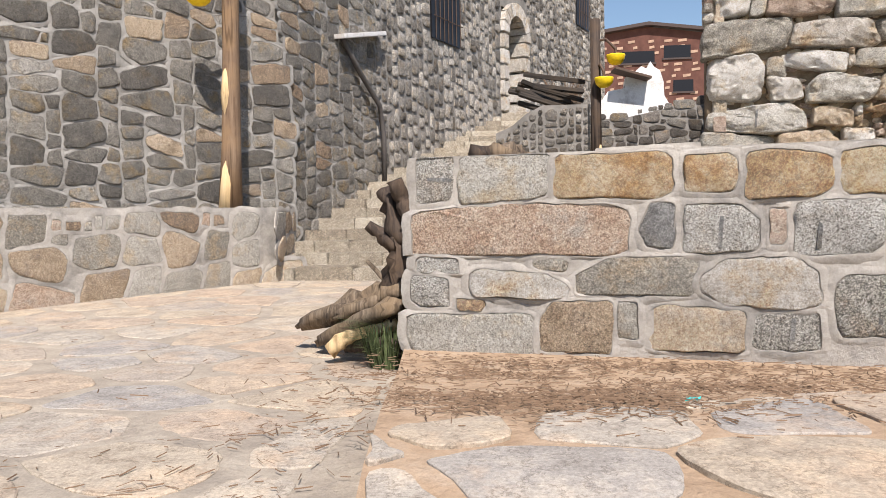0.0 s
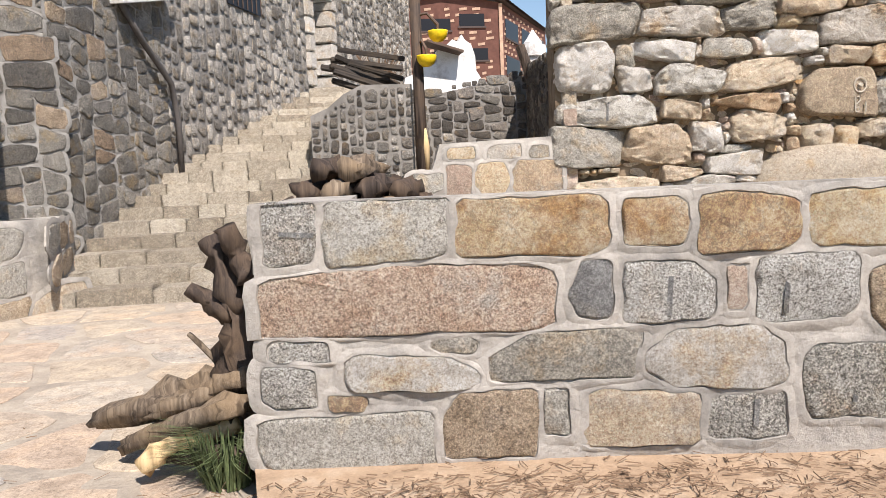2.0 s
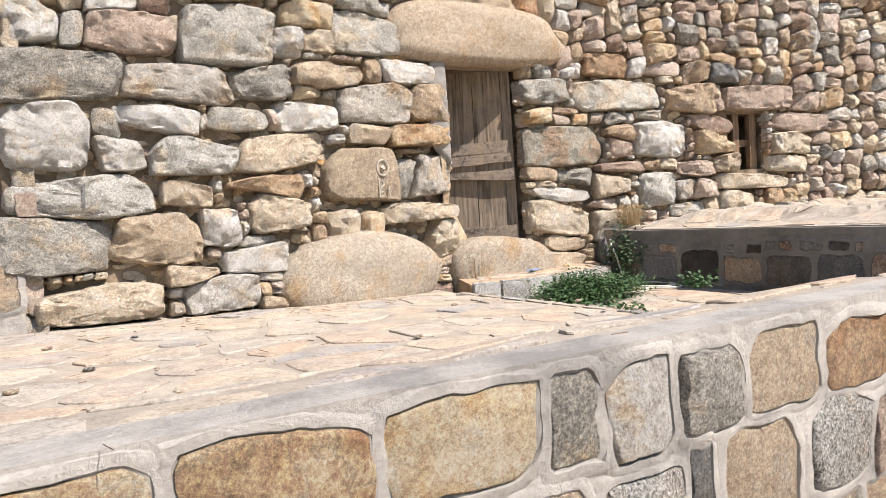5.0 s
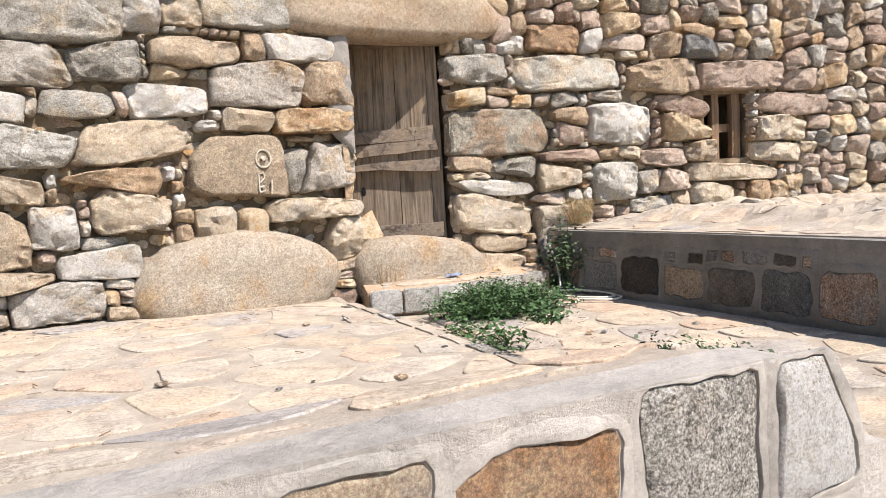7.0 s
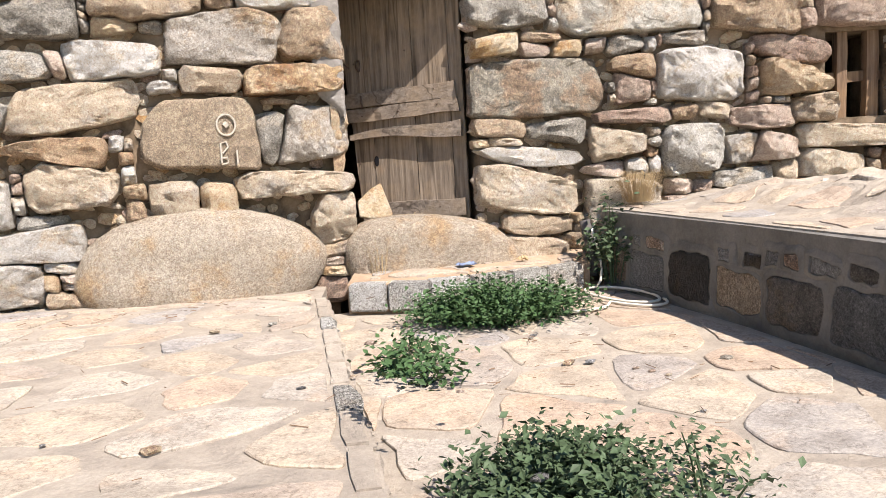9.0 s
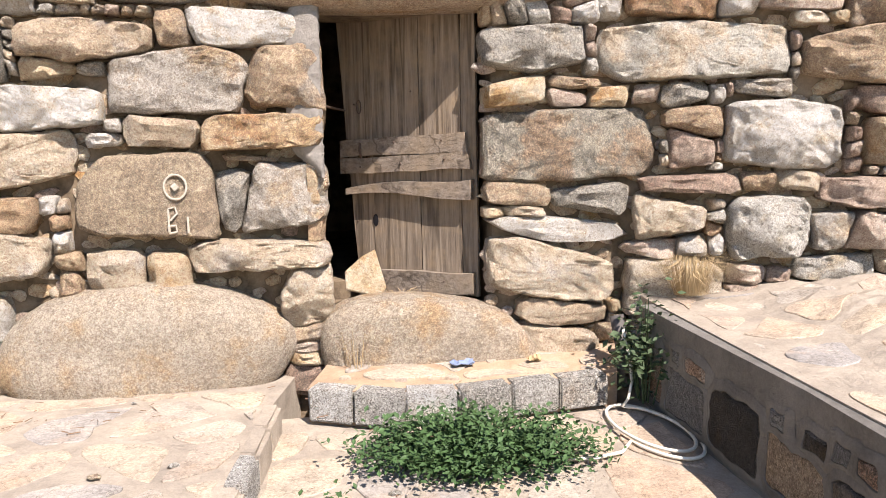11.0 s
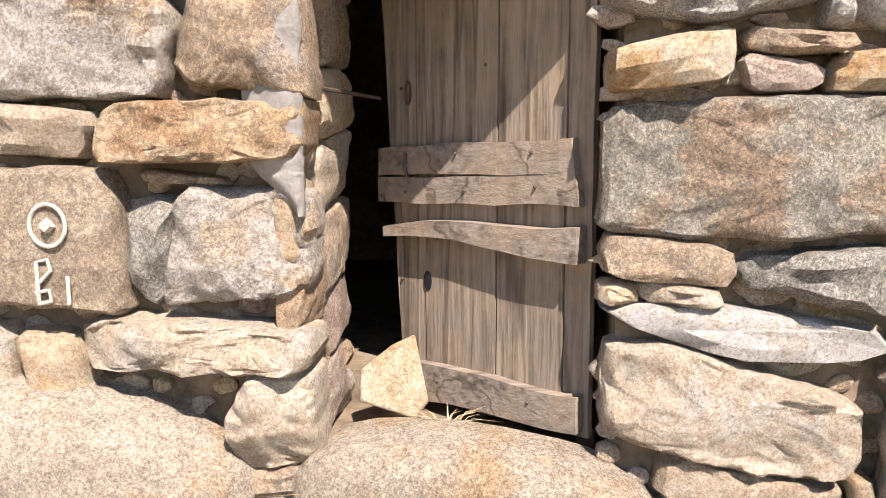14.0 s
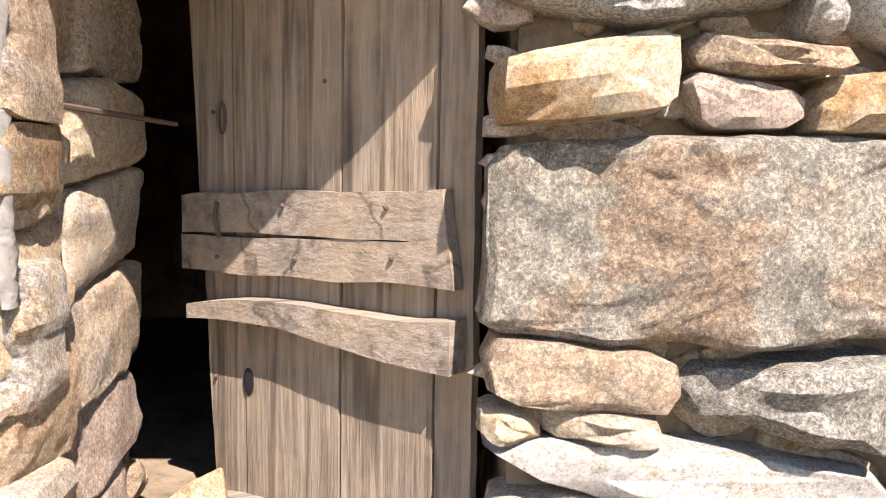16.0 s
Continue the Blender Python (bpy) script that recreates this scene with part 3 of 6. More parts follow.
def paving(owner, region, size, height, seed, material, joint=0.02, thick=0.03, stretch=1.25, turn=0.3, name="flagstone"):
    """Irregular flags over a convex region (counter-clockwise)."""
    rnd = random.Random(seed)
    ct, st = math.cos(turn), math.sin(turn)
    fwd = lambda x, y: ((x * ct + y * st) / stretch, -x * st + y * ct)
    back = lambda x, y: (x * stretch * ct - y * st, x * stretch * st + y * ct)
    reg = [fwd(*p) for p in region]
    xs, ys = [p[0] for p in reg], [p[1] for p in reg]
    ni, nj = int((max(xs) - min(xs)) / size) + 4, int((max(ys) - min(ys)) / size) + 4
    seeds = {(i, j): (min(xs) + (i - 1.5 + 0.5 * (j % 2) + rnd.uniform(-0.36, 0.36)) * size, min(ys) + (j - 1.5 + rnd.uniform(-0.36, 0.36)) * size) for i in range(ni) for j in range(nj)}
    for (i, j), c in seeds.items():
        cell = [(c[0] - size * 2, c[1] - size * 2), (c[0] + size * 2, c[1] - size * 2), (c[0] + size * 2, c[1] + size * 2), (c[0] - size * 2, c[1] + size * 2)]
        for di in range(-2, 3):
            for dj in range(-2, 3):
                o = seeds.get((i + di, j + dj))
                if o and (di or dj) and len(cell) > 2:
                    mx, my, dx, dy = (c[0] + o[0]) / 2, (c[1] + o[1]) / 2, o[0] - c[0], o[1] - c[1]
                    cell = clip(cell, (mx, my), (mx - dy, my + dx))
        for a, b in zip(reg, reg[1:] + reg[:1]):
            if len(cell) > 2:
                cell = clip(cell, a, b)
        if len(cell) < 3:
            continue
        cell = [back(*p) for p in cell]
        cx, cy = sum(p[0] for p in cell) / len(cell), sum(p[1] for p in cell) / len(cell)
        # round the corners and roughen the rim
        for f in (0.16, 0.25):
            cell = [((1 - g) * p[0] + g * q[0], (1 - g) * p[1] + g * q[1]) for p, q in zip(cell, cell[1:] + cell[:1]) for g in (f, 1 - f)]
        rim = cell
        if max(math.hypot(x - cx, y - cy) for x, y in rim) < 0.08:
            continue
        own_joint = joint * rnd.uniform(0.4, 2.2)
        pts = []
        for x, y in rim:
            r = math.hypot(x - cx, y - cy)
            g = max(0.3, 1 - (own_joint + 0.05 * (0.3 + noise.noise((x * 3.5, y * 3.5, seed))) + 0.012 * noise.noise((x * 17, y * 17, seed))) / max(r, 0.05))
            pts.append((cx + (x - cx) * g, cy + (y - cy) * g))
        lift, k = rnd.uniform(-0.006, 0.006), len(pts)
        zc = height(cx, cy)
        verts = []
        for g, dz in ((1.0, -thick), (1.0, -0.005), (0.975, 0.0)):
            verts += [((x - cx) * g, (y - cy) * g, height(x, y) - zc + dz + 0.004 * noise.noise((x * 3, y * 3, seed))) for x, y in pts]
        verts.append((0, 0, 0.002))
        faces = []
        for s in range(2):
            faces += [(s * k + q, s * k + (q + 1) % k, (s + 1) * k + (q + 1) % k, (s + 1) * k + q) for q in range(k)]
        faces += [(2 * k + q, 2 * k + (q + 1) % k, 3 * k) for q in range(k)]
        ob = new(name, mesh_of(name, verts, faces, material))
        ob.parent, ob.location = owner, (cx, cy, zc + lift)


def sheet(name, region, height, material, drop=0.0, nx=24, thick=0.25):
    """A bed with the given surface under a quadrilateral region, with thickness."""
    a, b, c, d = [Vector((*p, 0)) for p in region]
    verts, faces = [], []
    for j in range(nx + 1):
        for i in range(nx + 1):
            p = a.lerp(b, i / nx).lerp(d.lerp(c, i / nx), j / nx)
            verts.append((p.x, p.y, height(p.x, p.y) - drop))
    w = nx + 1
    for j in range(nx):
        for i in range(nx):
            faces.append((j * w + i, j * w + i + 1, (j + 1) * w + i + 1, (j + 1) * w + i))
    rim = [i for i in range(w)] + [j * w + nx for j in range(1, w)] + [nx * w + i for i in range(nx - 1, -1, -1)] + [j * w for j in range(nx - 1, 0, -1)]
    base = len(verts)
    verts += [(verts[i][0], verts[i][1], verts[i][2] - thick) for i in rim]
    k = len(rim)
    faces += [(rim[(i + 1) % k], rim[i], base + i, base + (i + 1) % k) for i in range(k)]
    return new(name, mesh_of(name, verts, faces, material))


# ---- plan ----
HOUSE = Line([(2.55, 8.72), (4.3, 8.42), (6.6, 8.19), (7.56, 8.0), (8.55, 7.84), (8.75, 7.72), (10.45, 6.98), (12.2, 6.1), (16.0, 3.9)])
RETAIN = Line([(-0.2, 4.33), (1.42, 4.07), (2.86, 3.76), (5.3, 3.28)])
SIDE = Line([(8.46, 7.55), (8.2, 5.85), (7.94, 4.75), (7.76, 4.1), (7.3, 2.3)])
LOW = Line([(-8.0, 2.85), (-5.03, 6.96), (-2.95, 9.86), (-3.1, 10.9)])
RUBBLE = Line([(-9.5, 2.3), (-5.76, 7.48), (-3.2, 11.0), (-2.5, 14.3)])
TOWER = Line([(-2.5, 14.3), (3.2, 28.4)])
PIER = Line([(-0.15, 14.0), (1.6, 14.0)])
MID = Line([(1.6, 20.0), (8.6, 20.0)])
TIE = Line([(0.95, 8.86), (2.62, 8.72)])
DOOR_L, DOOR_R = 4.07, 5.03
smooth01 = lambda t: (lambda s: s * s * (3 - 2 * s))(min(1, max(0, t)))
front_y = lambda x: RETAIN.at(min(max(x + 0.2, 0), 5.6) * 1.018)[0].y
inner_z = lambda x: 0.92 - 0.031 * (min(max(x, 0), 6.2) - 1.5)
edge_z = lambda x: 1.168 - 0.33 * smooth01((x - 4.86) / 0.36)
terrace_z = lambda x, y: edge_z(x) + (inner_z(x) - edge_z(x)) * smooth01((y - front_y(x) - 0.25) / 1.35)
kerb_x = lambda y: 5.12 + 0.245 * (y - 3.4)
yard_z = lambda x, y: 0.615 + 0.03 * max(0, 4.6 - y)
apron_z = lambda x, y: -0.02 + 0.075 * smooth01((3.7 - y) / 1.2) - 0.13 * max(0, 1.9 - y) + 0.56 * smooth01((x - 2.2) / 3.2)
path_z = lambda x, y: -0.19 + 0.15 * smooth01((y - 4) / 5.8) - 0.03 * max(0, 2.6 - y)

# ---- ground ----
ground = new("ground", mesh_of("ground", [(-1500, -1500, -0.75), (1500, -1500, -0.75), (1500, 1500, -0.75), (-1500, 1500, -0.75)], [(0, 1, 2, 3)], GROUND))
tagged(ground, "dry earth ground around the stone village", "ground", kind="structure")
bank = sheet("ground", [(-14, 13.5), (30, 8.9), (34, 75), (-14, 75)], lambda x, y: -0.4 + 0.17 * max(0, y - 10.5) if y < 25 else 2.06 + 0.1 * (y - 25), GROUND, 0, 30, 1.2)
tagged(bank, "sloping dry hillside behind the houses", "ground", kind="structure")

terrace = tagged(sheet("pavement", [(-0.1, 4.36), (5.12, 3.36), (6.17, 7.78), (0.2, 9.1)], terrace_z, PALE_MORTAR, 0.008, 40, 0.6), "pale flagstone terrace in front of the stone house", "pavement", kind="structure")
terrace_b = tagged(sheet("pavement", [(0.2, 9.05), (6.15, 7.73), (6.4, 8.4), (0.2, 9.2)], terrace_z, PALE_MORTAR, 0.009, 8, 0.6), "pale mortar strip along the house foot", "pavement", kind="structure")
yard = tagged(sheet("pavement", [(5.0, 3.0), (7.6, 2.4), (8.7, 7.7), (6.1, 7.95)], yard_z, PALE_MORTAR, 0.008, 16, 0.6), "lower flagstone yard below the doorstep", "pavement", kind="structure")
apron = tagged(sheet("pavement", [(0.78, -4.0), (9.0, -4.0), (7.6, 3.2), (-0.27, 4.45)], apron_z, SAND, 0.0, 30, 0.6), "orange sandy apron at the retaining wall foot", "pavement", kind="structure")
path = tagged(sheet("pavement", [(-12, -4), (0.85, -4), (-0.24, 10.1), (-9.5, 10.1)], path_z, PALE_MORTAR, 0.006, 30, 0.5), "pale flagstone path leading to the stairs", "pavement", kind="structure")

# ---- the dry stone house ----
top = lambda u: 4.6
house_wall = tagged(backing("wall_house", HOUSE, 0.0, DOOR_L - 0.12, lambda u: 0.4, top, -0.15, 0.6, EARTH), "dry-stone house front of grey and tan boulders", "wall", kind="structure")
wall_r = tagged(backing("wall_house_east", HOUSE, DOOR_R + 0.14, 8.15, lambda u: 0.4, top, -0.15, 0.6, EARTH), "dry-stone house front beside the plank door", "wall", kind="structure")
wall_e = tagged(backing("wall_house_end", HOUSE, 8.66, HOUSE.length, lambda u: 0.4, top, -0.15, 0.6, EARTH), "dry-stone house front past the small window", "wall", kind="structure")
for nm, u0, u1, lo, hi in (("wall_over_door", DOOR_L - 0.02, DOOR_R + 0.02, 3.12, 4.6), ("wall_under_door", DOOR_L - 0.02, DOOR_R + 0.02, 0.4, 1.12), ("wall_over_window", 8.15, 8.66, 2.57, 4.6), ("wall_under_window", 8.15, 8.66, 0.4, 1.85)):
    tagged(backing(nm, HOUSE, u0, u1, lambda u: lo, lambda u: hi, -0.15, 0.6, EARTH), "packed earth core of the dry-stone wall", "wall", kind="structure")
# sides, back, roof and floor of the house
SIDE_W = Line([(4.7, 15.0), (2.59, 8.74)])
bm = bmesh.new()
box_bm(bm, (0, 0, 0.4), (11.8, 0.5, 4.6), pose(4.5, 14.6, 0, 0, 0, -16))
tagged(part("wall_house_back", bm, EARTH, None), "plain back wall of the stone house", "wall", kind="structure")
bm = bmesh.new()
box_bm(bm, (0, 0, 0.4), (0.5, 8.0, 4.6), pose(15.4, 4.4, 0, 0, 0, 0))
tagged(part("wall_house_far_side", bm, EARTH, None), "plain end wall of the stone house", "wall", kind="structure")
west = tagged(backing("wall_house_west", SIDE_W, 0, SIDE_W.length - 0.3, lambda u: 0.4, top, -0.12, 0.3, EARTH), "shaded side wall of the stone house", "wall", kind="structure")
roof_v = [HOUSE.at(u, 0.12, 0)[0] for u in (0, 1.8, 4.1, 5.1, 6.3, 8.1, 11.2, HOUSE.length)] + [Vector((16.0, 12.5, 0)), Vector((4.6, 15.2, 0))]
verts = [v + Vector((0, 0, 4.6)) for v in roof_v] + [v + Vector((0, 0, 4.85)) for v in roof_v]
k = len(roof_v)
tagged(new("ceiling", mesh_of("ceiling", verts, [tuple(range(k))[::-1], tuple(range(k, 2 * k))] + [(i, (i + 1) % k, k + (i + 1) % k, k + i) for i in range(k)], EARTH)), "flat earthen roof of the stone house", "roof", kind="structure")
bm = bmesh.new()
box_bm(bm, (3.6, 9.1, 0.9), (11.9, 12.5, 1.22))
tagged(part("floor", bm, EARTH, None), "dark earth floor inside the house", "floor", kind="structure")

house_stones = []
house_stones += [(2.26, 3.31, 2.82, 3.55, 'Y')]
house_stones += [(0.08, 3.03, 0.47, 3.34, 'W'), (0.47, 3.02, 0.63, 3.30, 'G'), (0.65, 2.97, 1.38, 3.32, 'P'), (1.31, 2.88, 2.24, 3.49, 'G', (0.2, 0.2, 0.2, 0.25)), (2.13, 3.03, 2.47, 3.31, 'W'), (2.77, 3.10, 3.47, 3.52, 'G'), (3.31, 2.87, 4.06, 3.11, 'W'), (5.07, 2.67, 5.78, 3.0, 'G', (0.05, 0.1, 0.06, 0.05)), (5.86, 2.62, 7.08, 3.03, 'M', (0.24, 0.12, 0.05, 0.05)), (6.04, 3.04, 6.63, 3.33, 'O'), (6.64, 3.04, 6.87, 3.27, 'W'), (6.87, 3.04, 7.39, 3.22, 'P'), (7.42, 2.96, 7.82, 3.21, 'T')]
house_stones += [(7.85, 2.94, 8.26, 3.18, 'D')]
house_stones += [(0.07, 2.59, 0.89, 3.03, 'G'), (0.90, 2.60, 1.76, 2.97, 'W', (0.1, 0.15, 0.25, 0.25)), (1.54, 2.39, 2.07, 2.59, 'G'), (1.75, 2.60, 2.28, 2.99, 'G'), (2.16, 2.39, 2.78, 2.70, 'W'), (2.33, 2.78, 3.10, 3.05, 'T'), (2.35, 2.67, 2.65, 2.80, 'O'), (2.81, 2.45, 3.61, 2.85, 'W', (0.2, 0.1, 0.2, 0.1)), (3.64, 2.50, 4.10, 2.89, 'T', (0.2, 0.1, 0.2, 0.2)), (5.09, 2.49, 5.52, 2.66, 'Y'), (5.53, 2.59, 5.88, 2.68, 'T'), (5.55, 2.46, 5.78, 2.58, 'P')]
house_stones += [(5.80, 2.45, 6.08, 2.61, 'Y'), (6.73, 2.52, 7.09, 2.64, 'W'), (7.13, 2.52, 7.87, 2.96, 'T'), (8.03, 2.56, 9.07, 2.92, 'P')]
house_stones += [(0.06, 2.09, 0.63, 2.61, 'W', (0.02, 0.05, 0.3, 0.05)), (0.64, 2.33, 0.82, 2.54, 'G'), (0.67, 2.04, 1.02, 2.34, 'W'), (0.85, 2.33, 1.47, 2.58, 'W'), (1.00, 1.97, 1.77, 2.38, 'G', (0.05, 0.06, 0.1, 0.4)), (1.78, 1.99, 2.67, 2.37, 'T', (0.15, 0.22, 0.05, 0.1)), (2.88, 2.26, 3.33, 2.45, 'T'), (3.36, 2.21, 4.08, 2.48, 'Y', (0.1, 0.1, 0.05, 0.05)), (3.46, 2.12, 3.71, 2.22, 'T'), (5.06, 1.98, 6.26, 2.49, 'M', (0.1, 0.1, 0.07, 0.05)), (6.30, 2.29, 6.64, 2.47, 'T'), (6.32, 2.09, 6.62, 2.29, 'P')]
house_stones += [(6.68, 2.04, 7.44, 2.53, 'W', (0.16, 0.24, 0.1, 0.2)), (7.49, 2.32, 8.16, 2.61, 'P'), (7.54, 2.06, 8.18, 2.31, 'O'), (8.72, 2.01, 9.38, 2.30, 'T'), (8.75, 2.30, 9.61, 2.57, 'P')]
house_stones += [(0.05, 1.71, 1.09, 2.07, 'G', (0.03, 0.04, 0.35, 0.05)), (1.10, 1.70, 1.53, 1.93, 'T'), (1.38, 1.40, 1.75, 1.77, 'W', (0.3, 0.05, 0.35, 0.35)), (1.61, 1.77, 2.38, 2.04, 'O'), (1.83, 1.48, 2.44, 1.84, 'T', (0.25, 0.3, 0.1, 0.3)), (2.54, 1.65, 3.43, 2.27, 'C', (0.1, 0.03, 0.04, 0.36)), (3.22, 1.48, 4.12, 1.75, 'T', (0.06, 0.14, 0.06, 0.34)), (3.39, 1.70, 3.58, 2.12, 'G'), (3.60, 1.74, 4.12, 2.23, 'W', (0.05, 0.03, 0.05, 0.32)), (5.06, 1.84, 5.55, 2.01, 'T'), (5.09, 1.58, 6.13, 1.77, 'W', (0.03, 0.2, 0.06, 0.03)), (5.56, 1.79, 6.11, 1.95, 'G')]
house_stones += [(6.07, 1.61, 6.57, 1.85, 'T'), (6.15, 1.86, 6.80, 2.05, 'P', (0.1, 0.1, 0.2, 0.3)), (6.70, 1.42, 7.25, 1.91, 'G', (0.3, 0.3, 0.28, 0.3)), (7.01, 1.91, 7.29, 2.04, 'T'), (7.31, 1.77, 7.83, 1.99, 'P'), (7.48, 1.53, 7.90, 1.76, 'P'), (7.82, 1.80, 8.20, 2.05, 'T'), (7.84, 1.60, 8.99, 1.85, 'T'), (8.70, 1.75, 9.28, 2.00, 'T')]
house_stones += [(0.05, 1.27, 0.70, 1.71, 'G'), (0.71, 1.23, 1.44, 1.70, 'T', (0.15, 0.25, 0.3, 0.15)), (1.05, 1.09, 1.55, 1.30, 'T'), (1.57, 1.14, 2.04, 1.38, 'W'), (2.60, 1.46, 2.96, 1.64, 'T'), (3.82, 1.11, 4.12, 1.51, 'T', (0.15, 0.1, 0.15, 0.3)), (5.10, 1.18, 5.99, 1.58, 'T', (0.16, 0.05, 0.1, 0.05)), (6.02, 1.48, 6.39, 1.60, 'P'), (6.04, 1.08, 6.72, 1.47, 'R', (0.05, 0.1, 0.3, 0.2)), (7.14, 1.30, 7.67, 1.51, 'G'), (7.87, 1.36, 8.47, 1.57, 'T'), (8.57, 1.33, 8.89, 1.58, 'O')]
house_stones += [(0.11, 0.86, 1.11, 1.22, 'T'), (1.22, 0.84, 1.88, 1.17, 'W'), (3.75, 0.99, 4.12, 1.11, 'T'), (5.43, 1.02, 5.96, 1.18, 'T')]
taken = [s[:4] for s in house_stones]
boulder_box, sill_box, lintel_box = (2.05, 0.5, 3.86, 1.44), (4.0, 0.5, 5.42, 1.26), (3.4, 3.09, 5.7, 3.77)
taken += [boulder_box, sill_box, lintel_box, (DOOR_L, 1.1, DOOR_R, 3.12), (8.15, 1.85, 8.66, 2.57)]
base_u = lambda u: 0.72
WEST_SIZES = [(0.3, 0.7, 0.18, 0.4, 0.17), (0.1, 0.3, 0.08, 0.2, 0.075), (0.06, 0.14, 0.045, 0.1, 0.045)]
EAST_SIZES = [(0.2, 0.5, 0.13, 0.28, 0.14), (0.1, 0.26, 0.06, 0.16, 0.07), (0.06, 0.12, 0.045, 0.09, 0.045)]
voids = [(DOOR_L + 0.02, 1.2, DOOR_R + 0.1, 3.12), (8.15, 1.85, 8.66, 2.57)]
packed_w = toned(pack(0.02, 4.06, base_u, lambda u: 4.55, taken, WEST_SIZES, 21, 0.02), ["T", "T", "O", "P", "W", "G"], 22)
packed_e = toned(pack(5.06, HOUSE.length, base_u, lambda u: 4.55, taken, EAST_SIZES, 23, 0.02), ["T", "P", "O", "P", "G", "T", "W"], 24)
over = toned(pack(4.06, 5.03, lambda u: 3.75, lambda u: 4.55, taken, WEST_SIZES, 25, 0.02), ["T", "G", "W"], 26)
lay_wall(house_wall, HOUSE, [q for q in house_stones if q[0] < 4.5] + packed_w + over, 0.16, 0.0, 27, -0.11, 0.14, 330, 3.0, rough=0.1, crop=0.36, voids=voids, lean=20)
lay_wall(lambda u: wall_r if u < 8.4 else wall_e, HOUSE, [q for q in house_stones if q[0] >= 4.5] + packed_e, 0.16, 0.0, 28, -0.11, 0.14, 420, 6.0, rough=0.1, crop=0.36, voids=voids, lean=20)
for own, u0, u1, sd in ((house_wall, 0.06, DOOR_L - 0.06, 34), (wall_r, DOOR_R + 0.1, 8.1, 35), (wall_e, 8.7, 11.6, 36)):
    chinks(own, HOUSE, u0, u1, 0.8, 4.0, -0.15, sd)
lay_wall(west, SIDE_W, toned(pack(0, SIDE_W.length, lambda u: 0.7, lambda u: 4.55, [], [(0.3, 0.7, 0.2, 0.4, 0.15), (0.1, 0.3, 0.08, 0.2, 0.09)], 25), ["G", "T", "P"], 29), 0.1, 0.008, 30, -0.1, 0.03, 100, SIDE_W.length)


def boulder(name, line, b, depth, n, seed, tone, label, category, power=2.4):
    """A big rounded stone built into the wall foot."""
    rnd = random.Random(seed)
    verts, faces, _ = stone_shape(rnd, 40, [(1.0, -0.7), (1.0, 0.0), (0.985, 0.3), (0.95, 0.52), (0.88, 0.72), (0.76, 0.86), (0.6, 0.94), (0.4, 1.0), (0.2, 1.0)], power, 0.06, 0.05)
    w, h = b[2] - b[0], b[3] - b[1]
    ob = new(name, mesh_of(name, [(x * w, y * depth, z * h) for x, y, z in verts], faces, M[tone], True))
    ob.matrix_basis = line.matrix((b[0] + b[2]) / 2, n, (b[1] + b[3]) / 2)
    return tagged(ob, label, category)


boulder("boulder", HOUSE, boulder_box, 0.27, -0.1, 3, "R", "huge rounded tan granite boulder in the wall foot", "boulder")
boulder("threshold_stone", HOUSE, sill_box, 0.2, -0.06, 8, "R", "long worn tan boulder under the plank door", "threshold", 3.4)
boulder("lintel_stone", HOUSE, lintel_box, 0.22, -0.1, 6, "L", "massive orange-tan lintel stone over the door", "lintel", 3.6)
# reveals of the doorway
jl, jr = HOUSE.at(DOOR_L)[0], HOUSE.at(DOOR_R)[0]
LEFT_REVEAL = Line([(jl.x - 0.02, jl.y), (jl.x + 0.12, jl.y + 0.85)])
RIGHT_REVEAL = Line([(jr.x + 0.3, jr.y + 0.9), (jr.x + 0.22, jr.y + 0.2)])
for line, nm, sd in ((LEFT_REVEAL, "wall_reveal_west", 31), (RIGHT_REVEAL, "wall_reveal_east", 33)):
    w = tagged(backing(nm, line, 0.17 if sd == 31 else 0.03, line.length - 0.03, lambda u: 0.9, lambda u: 3.4, -0.06, 0.2, EARTH), "stone reveal of the doorway", "wall", kind="structure")
    lay_wall(w, line, toned(pack(0.06, line.length, lambda u: 1.15, lambda u: 3.3, [], [(0.3, 0.6, 0.2, 0.36, 0.14), (0.1, 0.3, 0.08, 0.2, 0.08)], sd), ["T", "O", "T", "P"], sd), 0.07, 0.008, sd, -0.05, 0.03)

# ---- retaining wall ----
retain_wall = tagged(backing("wall_retaining", RETAIN, 0.0, RETAIN.length, lambda u: -0.4, lambda u: edge_z(2.86 + (u - 3.114) / 1.019) + 0.004, 0.012, 0.17, MORTAR, step=0.1), "mortared retaining wall of large cut stones", "wall", kind="structure")
retaining_stones = []
retaining_stones += [(0.02, 0.56, 1.33, 0.88, 'N', (0.02, 0.1, 0.13, 0.03)), (0.05, 0.90, 0.29, 1.18, 'S'), (0.31, 0.88, 0.87, 1.16, 'G'), (0.90, 0.88, 1.56, 1.15, 'Y', (0.1, 0.14, 0.1, 0.03)), (1.38, 0.61, 1.57, 0.88, 'D', (0.2, 0.1, 0.1, 0.35)), (1.62, 0.92, 1.90, 1.13, 'Y'), (1.62, 0.57, 2.01, 0.85, 'S'), (1.94, 0.88, 2.37, 1.13, 'Y'), (2.06, 0.62, 2.15, 0.83, 'P'), (2.19, 0.56, 2.61, 0.86, 'S'), (2.40, 0.89, 2.85, 1.13, 'Y'), (2.88, 0.87, 3.06, 1.13, 'G')]
